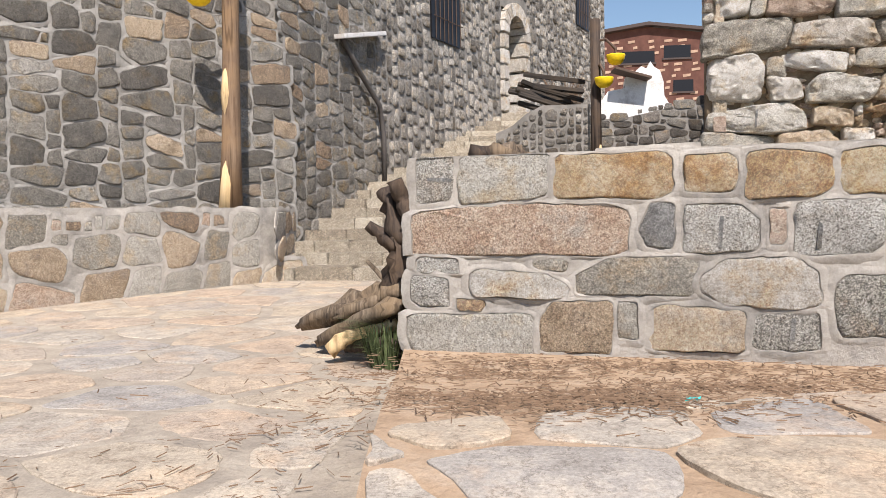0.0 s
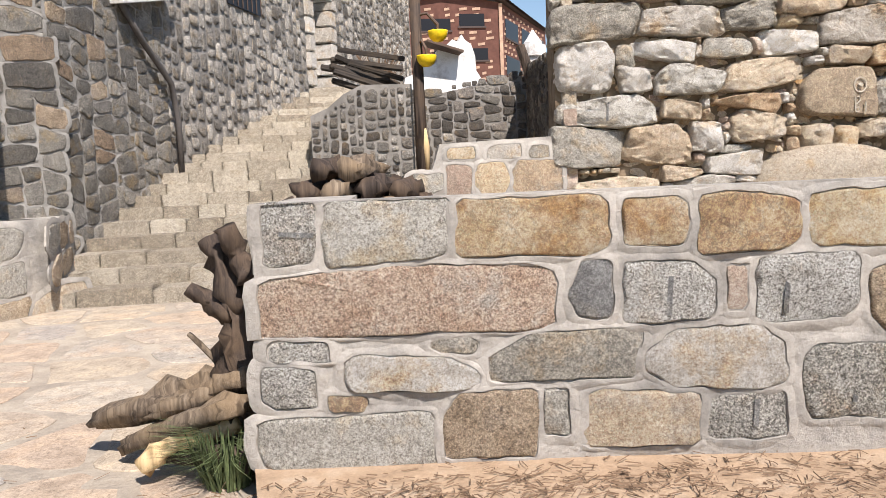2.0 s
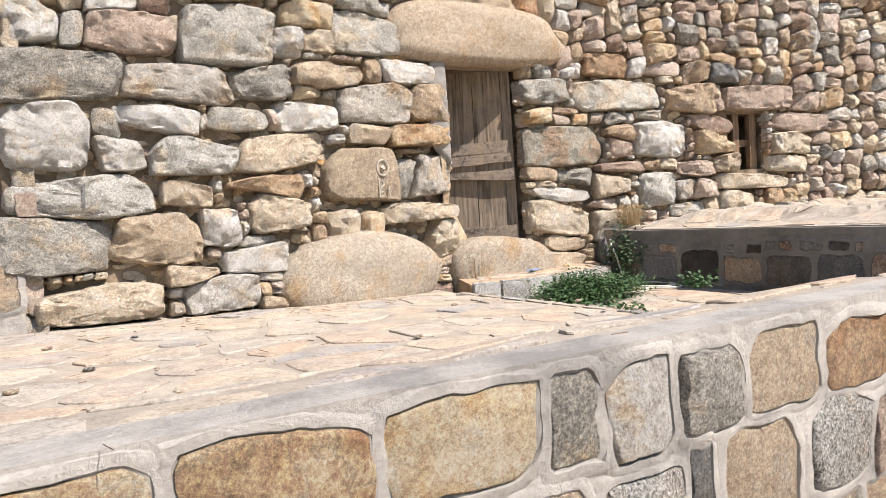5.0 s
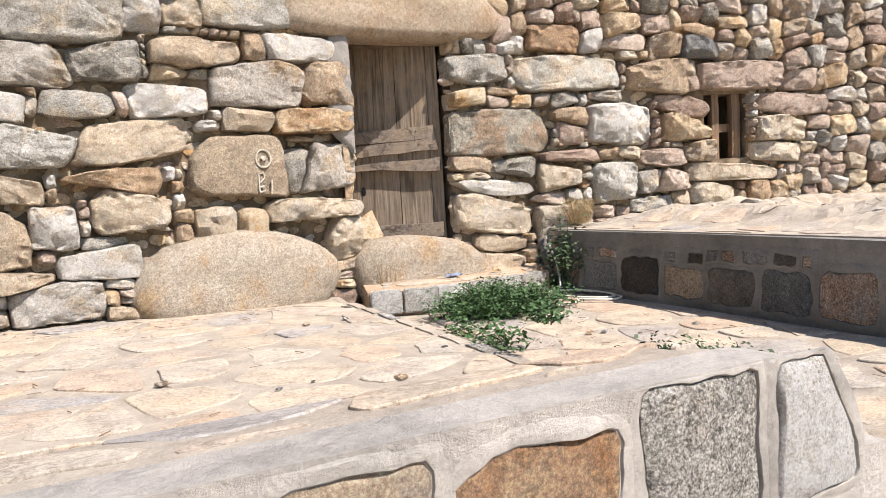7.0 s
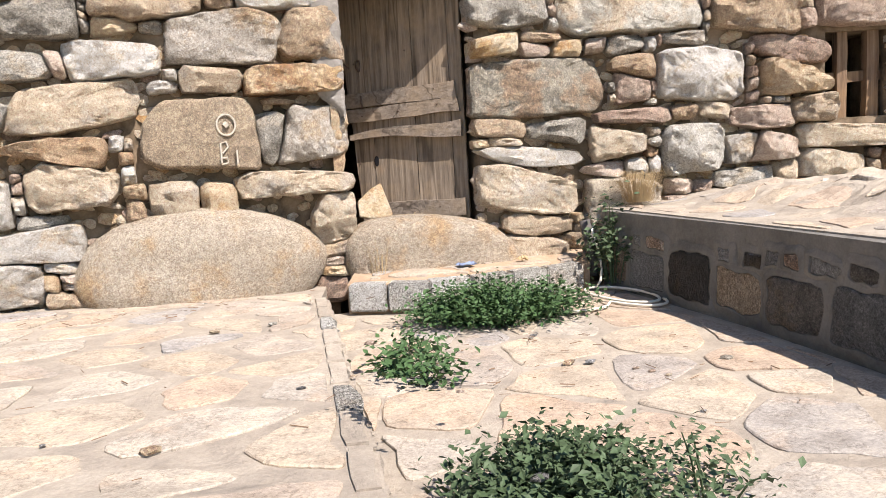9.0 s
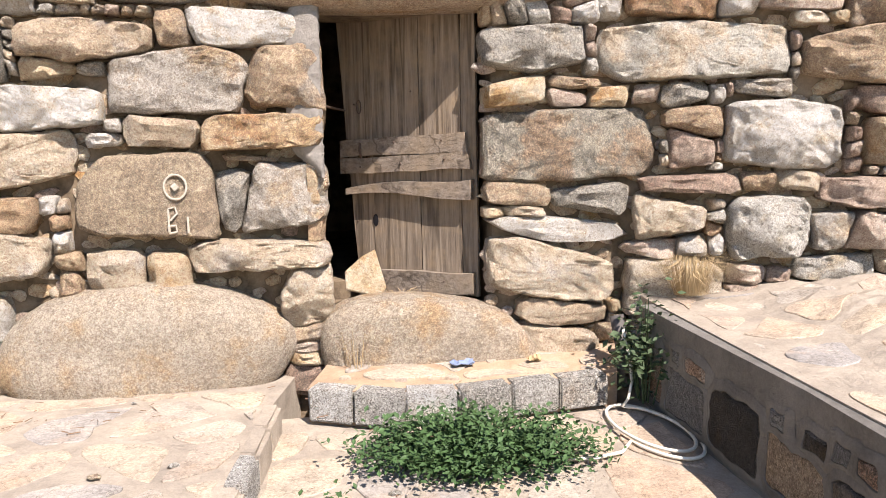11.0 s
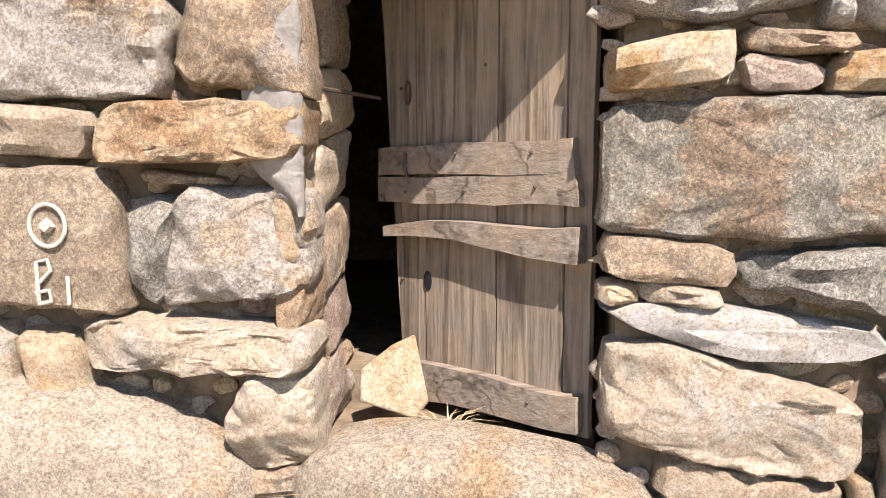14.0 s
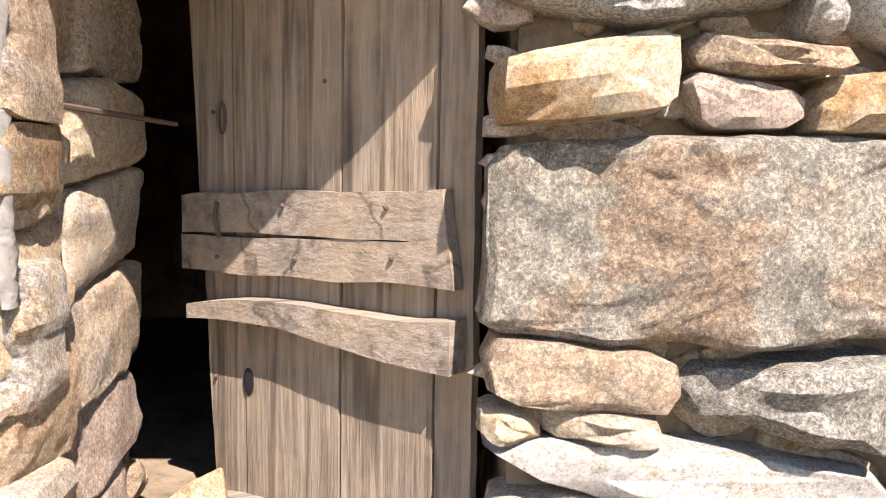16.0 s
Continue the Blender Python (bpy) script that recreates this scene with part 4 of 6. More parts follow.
retaining_stones += [(3.06, 0.61, 3.39, 0.78, 'S'), (3.08, 0.83, 3.33, 1.12, 'W'), (3.38, 0.85, 3.66, 1.10, 'G'), (3.40, 0.57, 3.50, 0.83, 'D'), (3.70, 0.86, 4.07, 1.11, 'T', (0.05, 0.05, 0.05, 0.15)), (4.13, 0.85, 4.57, 1.09, 'O'), (4.65, 0.74, 5.03, 1.15, 'S'), (5.12, 0.74, 5.44, 1.15, 'H', (0.04, 0.1, 0.4, 0.06)), (4.62, 0.5, 5.0, 0.7, 'T'), (5.05, 0.5, 5.4, 0.74, 'S')]
retaining_stones += [(0.00, 0.24, 0.25, 0.44, 'S'), (0.03, 0.46, 0.32, 0.57, 'S'), (0.29, 0.20, 0.47, 0.35, 'T'), (0.38, 0.27, 0.98, 0.48, 'W', (0.15, 0.04, 0.3, 0.1)), (0.76, 0.46, 0.98, 0.56, 'G', (0.3, 0.2, 0.25, 0.25)), (1.02, 0.32, 1.69, 0.56, 'G', (0.1, 0.06, 0.06, 0.3)), (1.71, 0.27, 2.31, 0.57, 'W', (0.22, 0.12, 0.22, 0.26)), (2.39, 0.14, 2.82, 0.48, 'S', (0.1, 0.1, 0.2, 0.12)), (2.66, 0.45, 3.02, 0.81, 'B'), (2.89, 0.22, 3.00, 0.41, 'D'), (3.57, 0.47, 3.93, 0.83, 'T'), (4.02, 0.51, 4.39, 0.83, 'S')]
retaining_stones += [(-0.02, -0.05, 0.77, 0.24, 'G'), (0.81, 0.00, 1.23, 0.34, 'B', (0.05, 0.05, 0.1, 0.28)), (1.25, 0.08, 1.37, 0.31, 'G'), (1.42, 0.03, 1.94, 0.29, 'T', (0.05, 0.05, 0.1, 0.14)), (1.97, 0.05, 2.32, 0.26, 'S')]
lips = []
extra = pack(0.02, RETAIN.length - 0.02, lambda u: -0.02 + 0.5 * smooth01((u - 2.6) / 3), lambda u: 1.13, [(s[0] - 0.02, s[1] - 0.02, s[2] + 0.02, s[3] + 0.02) for s in retaining_stones], [(0.25, 0.5, 0.2, 0.34, 0.16)], 43)
lay_wall(retain_wall, RETAIN, retaining_stones + [(*q, "GSTPB"[i % 5]) for i, q in enumerate(extra)], 0.044, 0.012, 44, -0.004, 0.012, 300, 1.5, lips, 0.06, SET, 0.1, 9.0, None, 0.4)
rim = new("mortar", lip_mesh(lips, 0.026, 0.05, 3, None, 1.166))
rim.parent = retain_wall
END = Line([(0.1, 9.0), (-0.2, 4.34)])
end_wall = tagged(backing("wall_retaining_end", END, 0.0, END.length - 0.0, lambda u: -0.4, lambda u: 1.16, -0.01, 0.4, MORTAR), "mortared flank of the terrace beside the stairs", "wall", kind="structure")
lay_wall(end_wall, END, toned(pack(0.02, END.length - 0.02, lambda u: -0.15, lambda u: 1.12, [], [(0.3, 0.6, 0.2, 0.35, 0.16), (0.12, 0.25, 0.1, 0.2, 0.1)], 45), ["S", "G", "P", "T"], 46), 0.03, 0.02, 47, -0.01, 0.0)

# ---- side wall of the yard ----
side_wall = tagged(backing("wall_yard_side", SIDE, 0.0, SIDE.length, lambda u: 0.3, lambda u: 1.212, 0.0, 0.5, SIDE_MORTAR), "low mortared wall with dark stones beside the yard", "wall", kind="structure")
lips2 = []
side_boxes = pack(0.05, SIDE.length, lambda u: 0.66, lambda u: 1.14, [], [(0.34, 0.55, 0.3, 0.4, 0.24), (0.16, 0.3, 0.1, 0.16, 0.1)], 59)
# dark stone tones picked here also deepen this face's shade
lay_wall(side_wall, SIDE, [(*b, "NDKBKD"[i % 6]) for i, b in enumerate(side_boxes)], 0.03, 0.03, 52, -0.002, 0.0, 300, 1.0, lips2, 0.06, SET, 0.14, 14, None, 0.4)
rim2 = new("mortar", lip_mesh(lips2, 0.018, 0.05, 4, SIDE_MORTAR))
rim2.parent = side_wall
side_x = lambda y: 8.46 - 0.19 * (7.55 - y)
upper_z = lambda x, y: 1.226 + (0.13 + 0.1 * noise.noise((x * 2.1, y * 2.1, 1.0)) + 0.06 * noise.noise((x * 6, y * 6, 4.0))) * smooth01((x - side_x(y) - 0.45) / 0.9)
upper = tagged(sheet("pavement", [(7.56, 2.2), (17.0, -0.5), (16.2, 4.9), (8.64, 7.98)], upper_z, PALE_MORTAR, 0.004, 64, 0.5), "raised flagstone walk behind the low wall", "pavement", kind="structure")

# ---- low wall and rubble wall by the stairs ----
low_wall = tagged(backing("wall_low", LOW, 0.0, LOW.length, lambda u: -0.5, lambda u: 0.98, 0.0, 0.9, MORTAR), "low mortared wall carrying a timber post", "wall", kind="structure")
lips3 = []
low_boxes = pack(1.5, LOW.length, lambda u: -0.14, lambda u: 0.93, [], [(0.4, 0.8, 0.3, 0.52, 0.22), (0.12, 0.28, 0.1, 0.24, 0.1)], 58)
lay_wall(low_wall, LOW, [(*b, "BGNGTGB"[(i * 5) % 7]) for i, b in enumerate(low_boxes)], 0.03, 0.024, 56, -0.004, 0.03, 300, 8.0, lips3, 0.1, SET, 0.12, 28, None, 0.5)
rim3 = new("mortar", lip_mesh(lips3, 0.016, 0.06, 5))
rim3.parent = low_wall

rubble_wall = tagged(backing("wall_rubble", RUBBLE, 0.0, RUBBLE.length, lambda u: -0.5, lambda u: 7.5, -0.02, 0.7, RUBBLE_MORTAR), "tall rubble stone wall with smeared mortar", "wall", kind="structure")
lips5 = []
lay_wall(rubble_wall, RUBBLE, toned(pack(1.5, RUBBLE.length, lambda u: 0.0, lambda u: 7.4, [], [(0.35, 0.85, 0.16, 0.36, 0.16), (0.14, 0.3, 0.08, 0.2, 0.1)], 61), ["U", "U", "V", "U", "U", "B"], 63), 0.04, 0.012, 64, -0.016, 0.02, 300, 9.5, lips5, 0.12, SET, 0.14, 22, "U", 0.45)
rim5 = new("mortar", lip_mesh(lips5, 0.016, 0.05, 6, RUBBLE_MORTAR))
rim5.parent = rubble_wall

tower_wall = tagged(backing("wall_building", TOWER, 0.0, 6.0, lambda u: 0.5, lambda u: 11, -0.02, 0.6, DARK_MORTAR), "tall building wall of small rounded stones", "wall", kind="structure")
tower_b = tagged(backing("wall_building_far", TOWER, 7.65, TOWER.length, lambda u: 0.5, lambda u: 11, -0.02, 0.6, DARK_MORTAR), "far part of the tall stone building", "wall", kind="structure")
tower_c = tagged(backing("wall_building_over_door", TOWER, 6.0, 7.65, lambda u: 6.4, lambda u: 11, -0.02, 0.6, DARK_MORTAR), "stone wall above the arched doorway", "wall", kind="structure")
tagged(backing("wall_building_under_door", TOWER, 6.0, 7.65, lambda u: 0.5, lambda u: 3.6, -0.02, 0.6, DARK_MORTAR), "stone wall under the arched doorway", "wall", kind="structure")
win_boxes = [(2.2, 4.8, 3.55, 7.2), (12.0, 7.2, 13.3, 9.5)]
lay_wall(lambda u: tower_wall if u < 6 else tower_b, TOWER, toned(pack(0.0, TOWER.length, lambda u: 1.2, lambda u: 10.9, win_boxes + [(5.9, 3.5, 7.75, 6.9)], [(0.2, 0.42, 0.22, 0.42, 0.16), (0.1, 0.22, 0.1, 0.2, 0.1)], 65, 0.04), ["V"], 66), 0.045, 0.03, 67, -0.02, 0.0, 300, 4.0, big=0.35, lean=20, crop=0.5, steps=SET)
RETURN = Line([(3.2, 28.4), (-3.0, 34.0)])
tagged(backing("wall_building_return", RETURN, 0.0, RETURN.length, lambda u: 0.5, lambda u: 11, 0.0, 0.6, DARK_MORTAR), "return wall of the tall stone building", "wall", kind="structure")


def barred_window(name, line, b):
    w = thing(name, "dark window with an iron grille in the stone wall", "window", kind="structure")
    bm = bmesh.new()
    m = line.matrix((b[0] + b[2]) / 2, 0, (b[1] + b[3]) / 2)
    hw, hh = (b[2] - b[0]) / 2, (b[3] - b[1]) / 2
    box_bm(bm, (-hw, -0.03, -hh), (hw, 0.0, hh), m)
    part("pane", bm, DARK_OPENING, w)
    for i in range(7):
        bm = bmesh.new()
        x = -hw + (i + 0.5) * 2 * hw / 7
        tube_bm(bm, [m @ Vector((x, -0.09, -hh)), m @ Vector((x, -0.09, hh))], [0.012, 0.012], 6)
        part("bar", bm, IRON, w)
    for z in (-hh * 0.6, 0.0, hh * 0.6):
        bm = bmesh.new()
        tube_bm(bm, [m @ Vector((-hw, -0.1, z)), m @ Vector((hw, -0.1, z))], [0.012, 0.012], 6)
        part("bar", bm, IRON, w)


for i, b in enumerate(win_boxes):
    barred_window("window_%d" % (i + 1), TOWER, b)

# arched doorway of the building
arch = thing("door_1", "open dark doorway in a pale round stone arch", "doorway", kind="structure")
# a black sheet closes the arch and stands in for its dark inside
bm = bmesh.new()
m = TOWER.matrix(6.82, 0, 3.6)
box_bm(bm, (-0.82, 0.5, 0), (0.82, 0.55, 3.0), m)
part("void", bm, DARK_OPENING, arch)
for sgn in (-1, 1):
    for i in range(5):
        bm = bmesh.new()
        box_bm(bm, (sgn * 0.72 - 0.17 - 0.03 * (i % 2), -0.1, i * 0.42 + 0.01), (sgn * 0.72 + 0.17 + 0.03 * (i % 2), 0.5, i * 0.42 + 0.4), m, 0.03)
        part("jamb_block", bm, M["W"], arch)
for i in range(9):
    a0, a1 = math.pi * i / 9 + 0.02, math.pi * (i + 1) / 9 - 0.02
    bm = bmesh.new()
    vs = []
    for y in (-0.12, 0.5):
        for r, a in ((0.58, a0), (0.92, a0), (0.92, a1), (0.58, a1)):
            vs.append(bm.verts.new(m @ Vector((-math.cos(a) * r, y, 2.1 + math.sin(a) * r))))
    for f in ((0, 1, 2, 3), (7, 6, 5, 4), (0, 4, 5, 1), (1, 5, 6, 2), (2, 6, 7, 3), (3, 7, 4, 0)):
        bm.faces.new([vs[q] for q in f])
    part("arch_block", bm, M["W"], arch)

# ---- stairs ----
stairs = thing("stairs", "worn pale stone stairs climbing beside the wall", "stairs", kind="structure")
srnd = random.Random(71)
RISE, RUN = 0.172, 0.5
for i in range(21):
    y, z = 9.85 + RUN * i, -0.04 + RISE * (i + 1)
    xl = (-2.95 + (y - 9.85) * 0.13 if y < 14.3 else -2.4 + (y - 14.3) * 0.4) - 0.35
    xr = -0.15 + max(0, y - 14) * 0.29
    x = xl
    while x < xr - 0.1:
        w = min(srnd.uniform(0.35, 0.85), xr - x)
        if xr - x - w < 0.2:
            w = xr - x
        bm = bmesh.new()
        jy, jz = srnd.uniform(-0.03, 0.03), srnd.uniform(-0.012, 0.012)
        box_bm(bm, (x + 0.008, y + jy, z - 0.6), (x + w - 0.008, y + RUN + 0.12, z + jz), Matrix(), 0.018)
        for v in bm.verts:
            v.co += Vector((0, 0.02, 0.014)) * noise.noise(v.co * 3.1)
        part("step_block", bm, STEP_STONE, stairs)
        x += w

pier_top = lambda u: 2.38 + 0.5 * smooth01(u / 0.9)
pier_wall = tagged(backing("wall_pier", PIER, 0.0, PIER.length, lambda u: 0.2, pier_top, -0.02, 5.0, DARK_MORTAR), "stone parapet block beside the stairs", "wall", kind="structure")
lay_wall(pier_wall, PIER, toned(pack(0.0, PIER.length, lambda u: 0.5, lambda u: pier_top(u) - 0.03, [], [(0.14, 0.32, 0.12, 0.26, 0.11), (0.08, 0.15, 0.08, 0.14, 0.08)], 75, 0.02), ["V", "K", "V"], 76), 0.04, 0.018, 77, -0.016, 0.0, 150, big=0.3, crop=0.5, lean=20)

mid_top = lambda u: 3.35 + 0.4 * smooth01((u - 1) / 2.5) + 0.35 * smooth01((u - 3.6) / 2)
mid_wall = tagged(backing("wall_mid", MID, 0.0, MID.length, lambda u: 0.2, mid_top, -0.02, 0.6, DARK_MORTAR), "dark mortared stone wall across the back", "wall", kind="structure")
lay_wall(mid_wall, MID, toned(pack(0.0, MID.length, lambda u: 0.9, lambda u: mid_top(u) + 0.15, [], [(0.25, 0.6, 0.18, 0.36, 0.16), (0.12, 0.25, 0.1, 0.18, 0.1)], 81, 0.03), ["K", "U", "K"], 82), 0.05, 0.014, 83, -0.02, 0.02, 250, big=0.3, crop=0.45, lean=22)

# added wall, all dark stone, standing in for a black shadowed area
FLANK = Line([(5.2, 19.9), (4.35, 14.5)])
flank = tagged(backing("wall_flank", FLANK, 0.0, FLANK.length, lambda u: 0.2, lambda u: 3.95 - 0.09 * u, -0.02, 1.2, DARK_MORTAR), "dark stone wall added for the black shadow beside the house", "wall", kind="structure")
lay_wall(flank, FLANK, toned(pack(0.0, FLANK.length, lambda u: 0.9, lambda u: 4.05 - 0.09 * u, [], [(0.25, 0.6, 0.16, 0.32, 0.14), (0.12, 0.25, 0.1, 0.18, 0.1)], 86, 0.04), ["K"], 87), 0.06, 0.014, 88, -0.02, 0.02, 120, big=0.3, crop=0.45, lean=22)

tie_wall = tagged(backing("wall_tie", TIE, 0.0, TIE.length, lambda u: 0.6, lambda u: 1.3 + 0.29 * smooth01((u - 0.25) / 0.1) + 0.03 * u, 0.0, 0.4, MORTAR, step=0.05), "low mortared wall joining the house corner", "wall", kind="structure")
tie = [(0.42, 1.44, 0.72, 1.55, "Y"), (0.85, 1.42, 1.2, 1.56, "W"), (1.3, 1.42, 1.5, 1.54, "G"), (0.72, 1.06, 1.07, 1.38, "O", (0.2, 0.22, 0.22, 0.2)), (1.12, 1.06, 1.62, 1.4, "T", (0.08, 0.1, 0.2, 0.2)), (0.42, 1.05, 0.66, 1.36, "P"), (0.02, 1.08, 0.36, 1.28, "G")]
lips4 = []
lay_wall(tie_wall, TIE, tie, 0.03, 0.006, 85, -0.004, 0.02, 300, 1.0, lips4, 0.06, SET, 0.12, 9.0, None, 0.5)
rim4 = new("mortar", lip_mesh(lips4, 0.016, 0.04, 8))
rim4.parent = tie_wall
# ---- the plank door ----
HINGE, EDGE = Vector((7.65, 8.26, 0)), Vector((6.86, 9.06, 0))
leaf_d = (HINGE - EDGE).normalized()
DOOR_LINE = Line([EDGE.to_2d(), HINGE.to_2d()])
door = thing("plank_door", "weathered grey-brown plank door standing ajar inward", "door")


def plank(name, parent, line, corners, thick, n, material, label="", rows=14, seed=0, curve=0.0):
    """A board over a quadrilateral (u, z) of a line: uneven edges, real thickness."""
    (ax, az), (bx, bz), (cx, cz), (dx, dz) = corners
    bm = bmesh.new()
    grid = []
    wide = abs(bx - ax) > abs(dz - az)
    nu, nv = (rows, 3) if wide else (3, rows)
    org = Vector(line.at((ax + bx) / 2, 0, az)[0])
    for side in (0, 1):
        layer = []
        for j in range(nv + 1):
            for i in range(nu + 1):
                f, g = i / nu, j / nv
                u = (ax + f * (bx - ax)) * (1 - g) + (dx + f * (cx - dx)) * g
                z = (az + f * (bz - az)) * (1 - g) + (dz + f * (cz - dz)) * g
                if wide:
                    z += curve * math.sin(f * math.pi * 1.6) + 0.008 * noise.noise((u * 5, g * 3, seed))
                elif i in (0, nu):
                    u += 0.006 * noise.noise((z * 6, f * 9, seed))
                p = line.at(u, n + (thick if side else 0) + (0.004 * noise.noise((u * 4, z * 3, seed)) if side else 0), z)[0]
                layer.append(bm.verts.new(p - org))
        grid.append(layer)
    w = nu + 1
    for j in range(nv):
        for i in range(nu):
            q = (j * w + i, j * w + i + 1, (j + 1) * w + i + 1, (j + 1) * w + i)
            bm.faces.new([grid[1][k] for k in q])
            bm.faces.new([grid[0][k] for k in q[::-1]])
    rim = list(range(w)) + [j * w + nu for j in range(1, nv + 1)] + [nv * w + i for i in range(nu - 1, -1, -1)] + [j * w for j in range(nv - 1, 0, -1)]
    for a, b in zip(rim, rim[1:] + rim[:1]):
        bm.faces.new((grid[0][a], grid[0][b], grid[1][b], grid[1][a]))
    bmesh.ops.recalc_face_normals(bm, faces=bm.faces)
    ob = part(name, bm, material, parent, label)
    ob.location = org
    return ob


plank("plank", door, DOOR_LINE, [(0.14, 1.18), (0.285, 1.18), (0.285, 3.22), (0.0, 3.22)], 0.035, 0, DOOR_WOOD, "narrow split plank with a rotted edge", seed=1)
plank("plank", door, DOOR_LINE, [(0.29, 1.17), (0.675, 1.18), (0.68, 3.22), (0.29, 3.22)], 0.04, 0, DOOR_WOOD, seed=2)
plank("plank", door, DOOR_LINE, [(0.683, 1.18), (1.0, 1.2), (1.0, 3.22), (0.688, 3.22)], 0.037, 0, DOOR_WOOD, seed=3)
plank("stile", door, DOOR_LINE, [(1.005, 1.2), (1.12, 1.2), (1.11, 3.22), (1.005, 3.22)], 0.03, 0, DOOR_WOOD, seed=4)
plank("batten", door, DOOR_LINE, [(0.03, 2.165), (1.07, 2.205), (1.05, 2.335), (0.03, 2.285)], 0.045, 0.037, BATTEN_WOOD, "carved upper batten nailed across the planks", seed=5, curve=0.006)
plank("batten", door, DOOR_LINE, [(0.03, 2.05), (1.09, 2.085), (1.07, 2.198), (0.03, 2.16)], 0.045, 0.037, BATTEN_WOOD, seed=6, curve=-0.004)
plank("batten", door, DOOR_LINE, [(0.09, 1.90), (1.1, 1.895), (1.1, 2.025), (0.09, 1.945)], 0.075, 0.037, BATTEN_WOOD, "wavy middle batten", seed=7, curve=0.018)
plank("batten", door, DOOR_LINE, [(0.17, 1.15), (1.1, 1.24), (1.1, 1.38), (0.14, 1.32)], 0.05, 0.037, BATTEN_WOOD, "worn bottom batten", seed=8, curve=0.015)
for u, z in ((0.21, 2.1), (0.55, 2.12), (0.9, 2.15), (0.5, 2.27), (0.88, 2.28), (0.4, 1.91), (0.98, 1.93), (0.62, 2.62), (0.14, 2.55), (0.4, 1.28), (0.88, 1.3), (0.14, 1.7)):
    bm = bmesh.new()
    p = DOOR_LINE.at(u, 0.088 if z < 2.4 and not 1.6 < z < 1.8 else 0.04, z)[0]
    bmesh.ops.create_icosphere(bm, subdivisions=1, radius=0.008)
    bmesh.ops.translate(bm, vec=p, verts=bm.verts)
    part("nail", bm, IRON, door)
# flat black oval; its colour stands in for the shade in the hole
bm = bmesh.new()
m = DOOR_LINE.matrix(0.3, 0.043, 1.71)
bmesh.ops.create_uvsphere(bm, u_segments=14, v_segments=8, radius=1.0)
bmesh.ops.transform(bm, matrix=m @ Matrix.Diagonal((0.024, 0.004, 0.045, 1)), verts=bm.verts)
part("latch_hole", bm, DARK_OPENING, door, "dark oval hole worn through the planks")
bm = bmesh.new()
tube_bm(bm, [DOOR_LINE.at(0.21, 0.085, 2.27)[0], DOOR_LINE.at(0.215, 0.1, 2.22)[0], DOOR_LINE.at(0.22, 0.085, 2.16)[0]], [0.008] * 3, 6)
part("staple", bm, IRON, door, "rusty iron staple")
bm = bmesh.new()
loop = [DOOR_LINE.at(0.185 + 0.018 * math.sin(a), 0.045, 2.53 + 0.05 * math.cos(a))[0] for a in [k * 0.6 for k in range(11)]]
tube_bm(bm, loop, [0.005] * 11, 5)
part("pull_ring", bm, IRON, door, "small bent wire ring")

bm = bmesh.new()
tube_bm(bm, [(6.58, 8.32, 2.52), (6.72, 8.6, 2.51), (6.84, 8.8, 2.50)], [0.008, 0.008, 0.007], 6)
tagged(part("iron_rod", bm, IRON, None), "rusty iron rod sticking out of the door jamb", "rod")

# cement smeared over the jamb
bm = bmesh.new()
rows, cols = 70, 11
for i in range(rows + 1):
    z = 2.06 + 1.06 * i / rows
    wide = 0.19 + 0.09 * noise.noise((z * 3.3, 3.1, 0)) + 0.04 * noise.noise((z * 11, 1.1, 0))
    wide *= 0.15 + 0.85 * smooth01((z - 2.06) / 0.22)
    deep = 0.07 + 0.03 * noise.noise((z * 8, 7.1, 0))
    for k in range(cols):
        rub = 0.012 * noise.noise((z * 12, k * 0.7, 5)) + 0.008 * noise.noise((z * 37, k * 1.9, 8))
        if k < 7:
            p = HOUSE.at(DOOR_L - 0.005 - wide * (1 - k / 6) + rub, 0.012 - 0.06 * (1 - k / 6) ** 2 + rub - 0.012 * (k == 6), z)[0]
        else:
            p = LEFT_REVEAL.at(0.0 + deep * (k - 6) / 4, 0.026 + rub - 0.06 * ((k - 6) / 4) ** 3, z)[0]
        bm.verts.new(p)
bm.verts.ensure_lookup_table()
for i in range(rows):
    for k in range(cols - 1):
        a = i * cols + k
        bm.faces.new([bm.verts[j] for j in (a, a + 1, a + cols + 1, a + cols)])
tagged(part("cement_smear", bm, CEMENT, None, "", True), "rough grey cement smeared on the door jamb", "cement", kind="structure")

# pale slab leaning inside the doorway
bm = bmesh.new()
shape = [(-0.13, 0.0), (0.1, -0.05), (0.15, 0.02), (0.07, 0.29), (-0.02, 0.24), (-0.14, 0.13)]
vs = [[bm.verts.new((x, y, z)) for x, z in shape] for y in (0.0, 0.035)]
bm.faces.new(vs[0])
bm.faces.new(vs[1][::-1])
for i in range(6):
    bm.faces.new((vs[0][i], vs[1][i], vs[1][(i + 1) % 6], vs[0][(i + 1) % 6]))
bmesh.ops.recalc_face_normals(bm, faces=bm.faces)
bmesh.ops.bevel(bm, geom=bm.edges[:], offset=0.006, segments=1, affect="EDGES")
slab = tagged(part("stone_slab", bm, M["Y"], None), "pale yellow stone slab leaning in the doorway", "slab")
slab.matrix_basis = pose(6.88, 8.5, 1.26, -20, 3, -8)

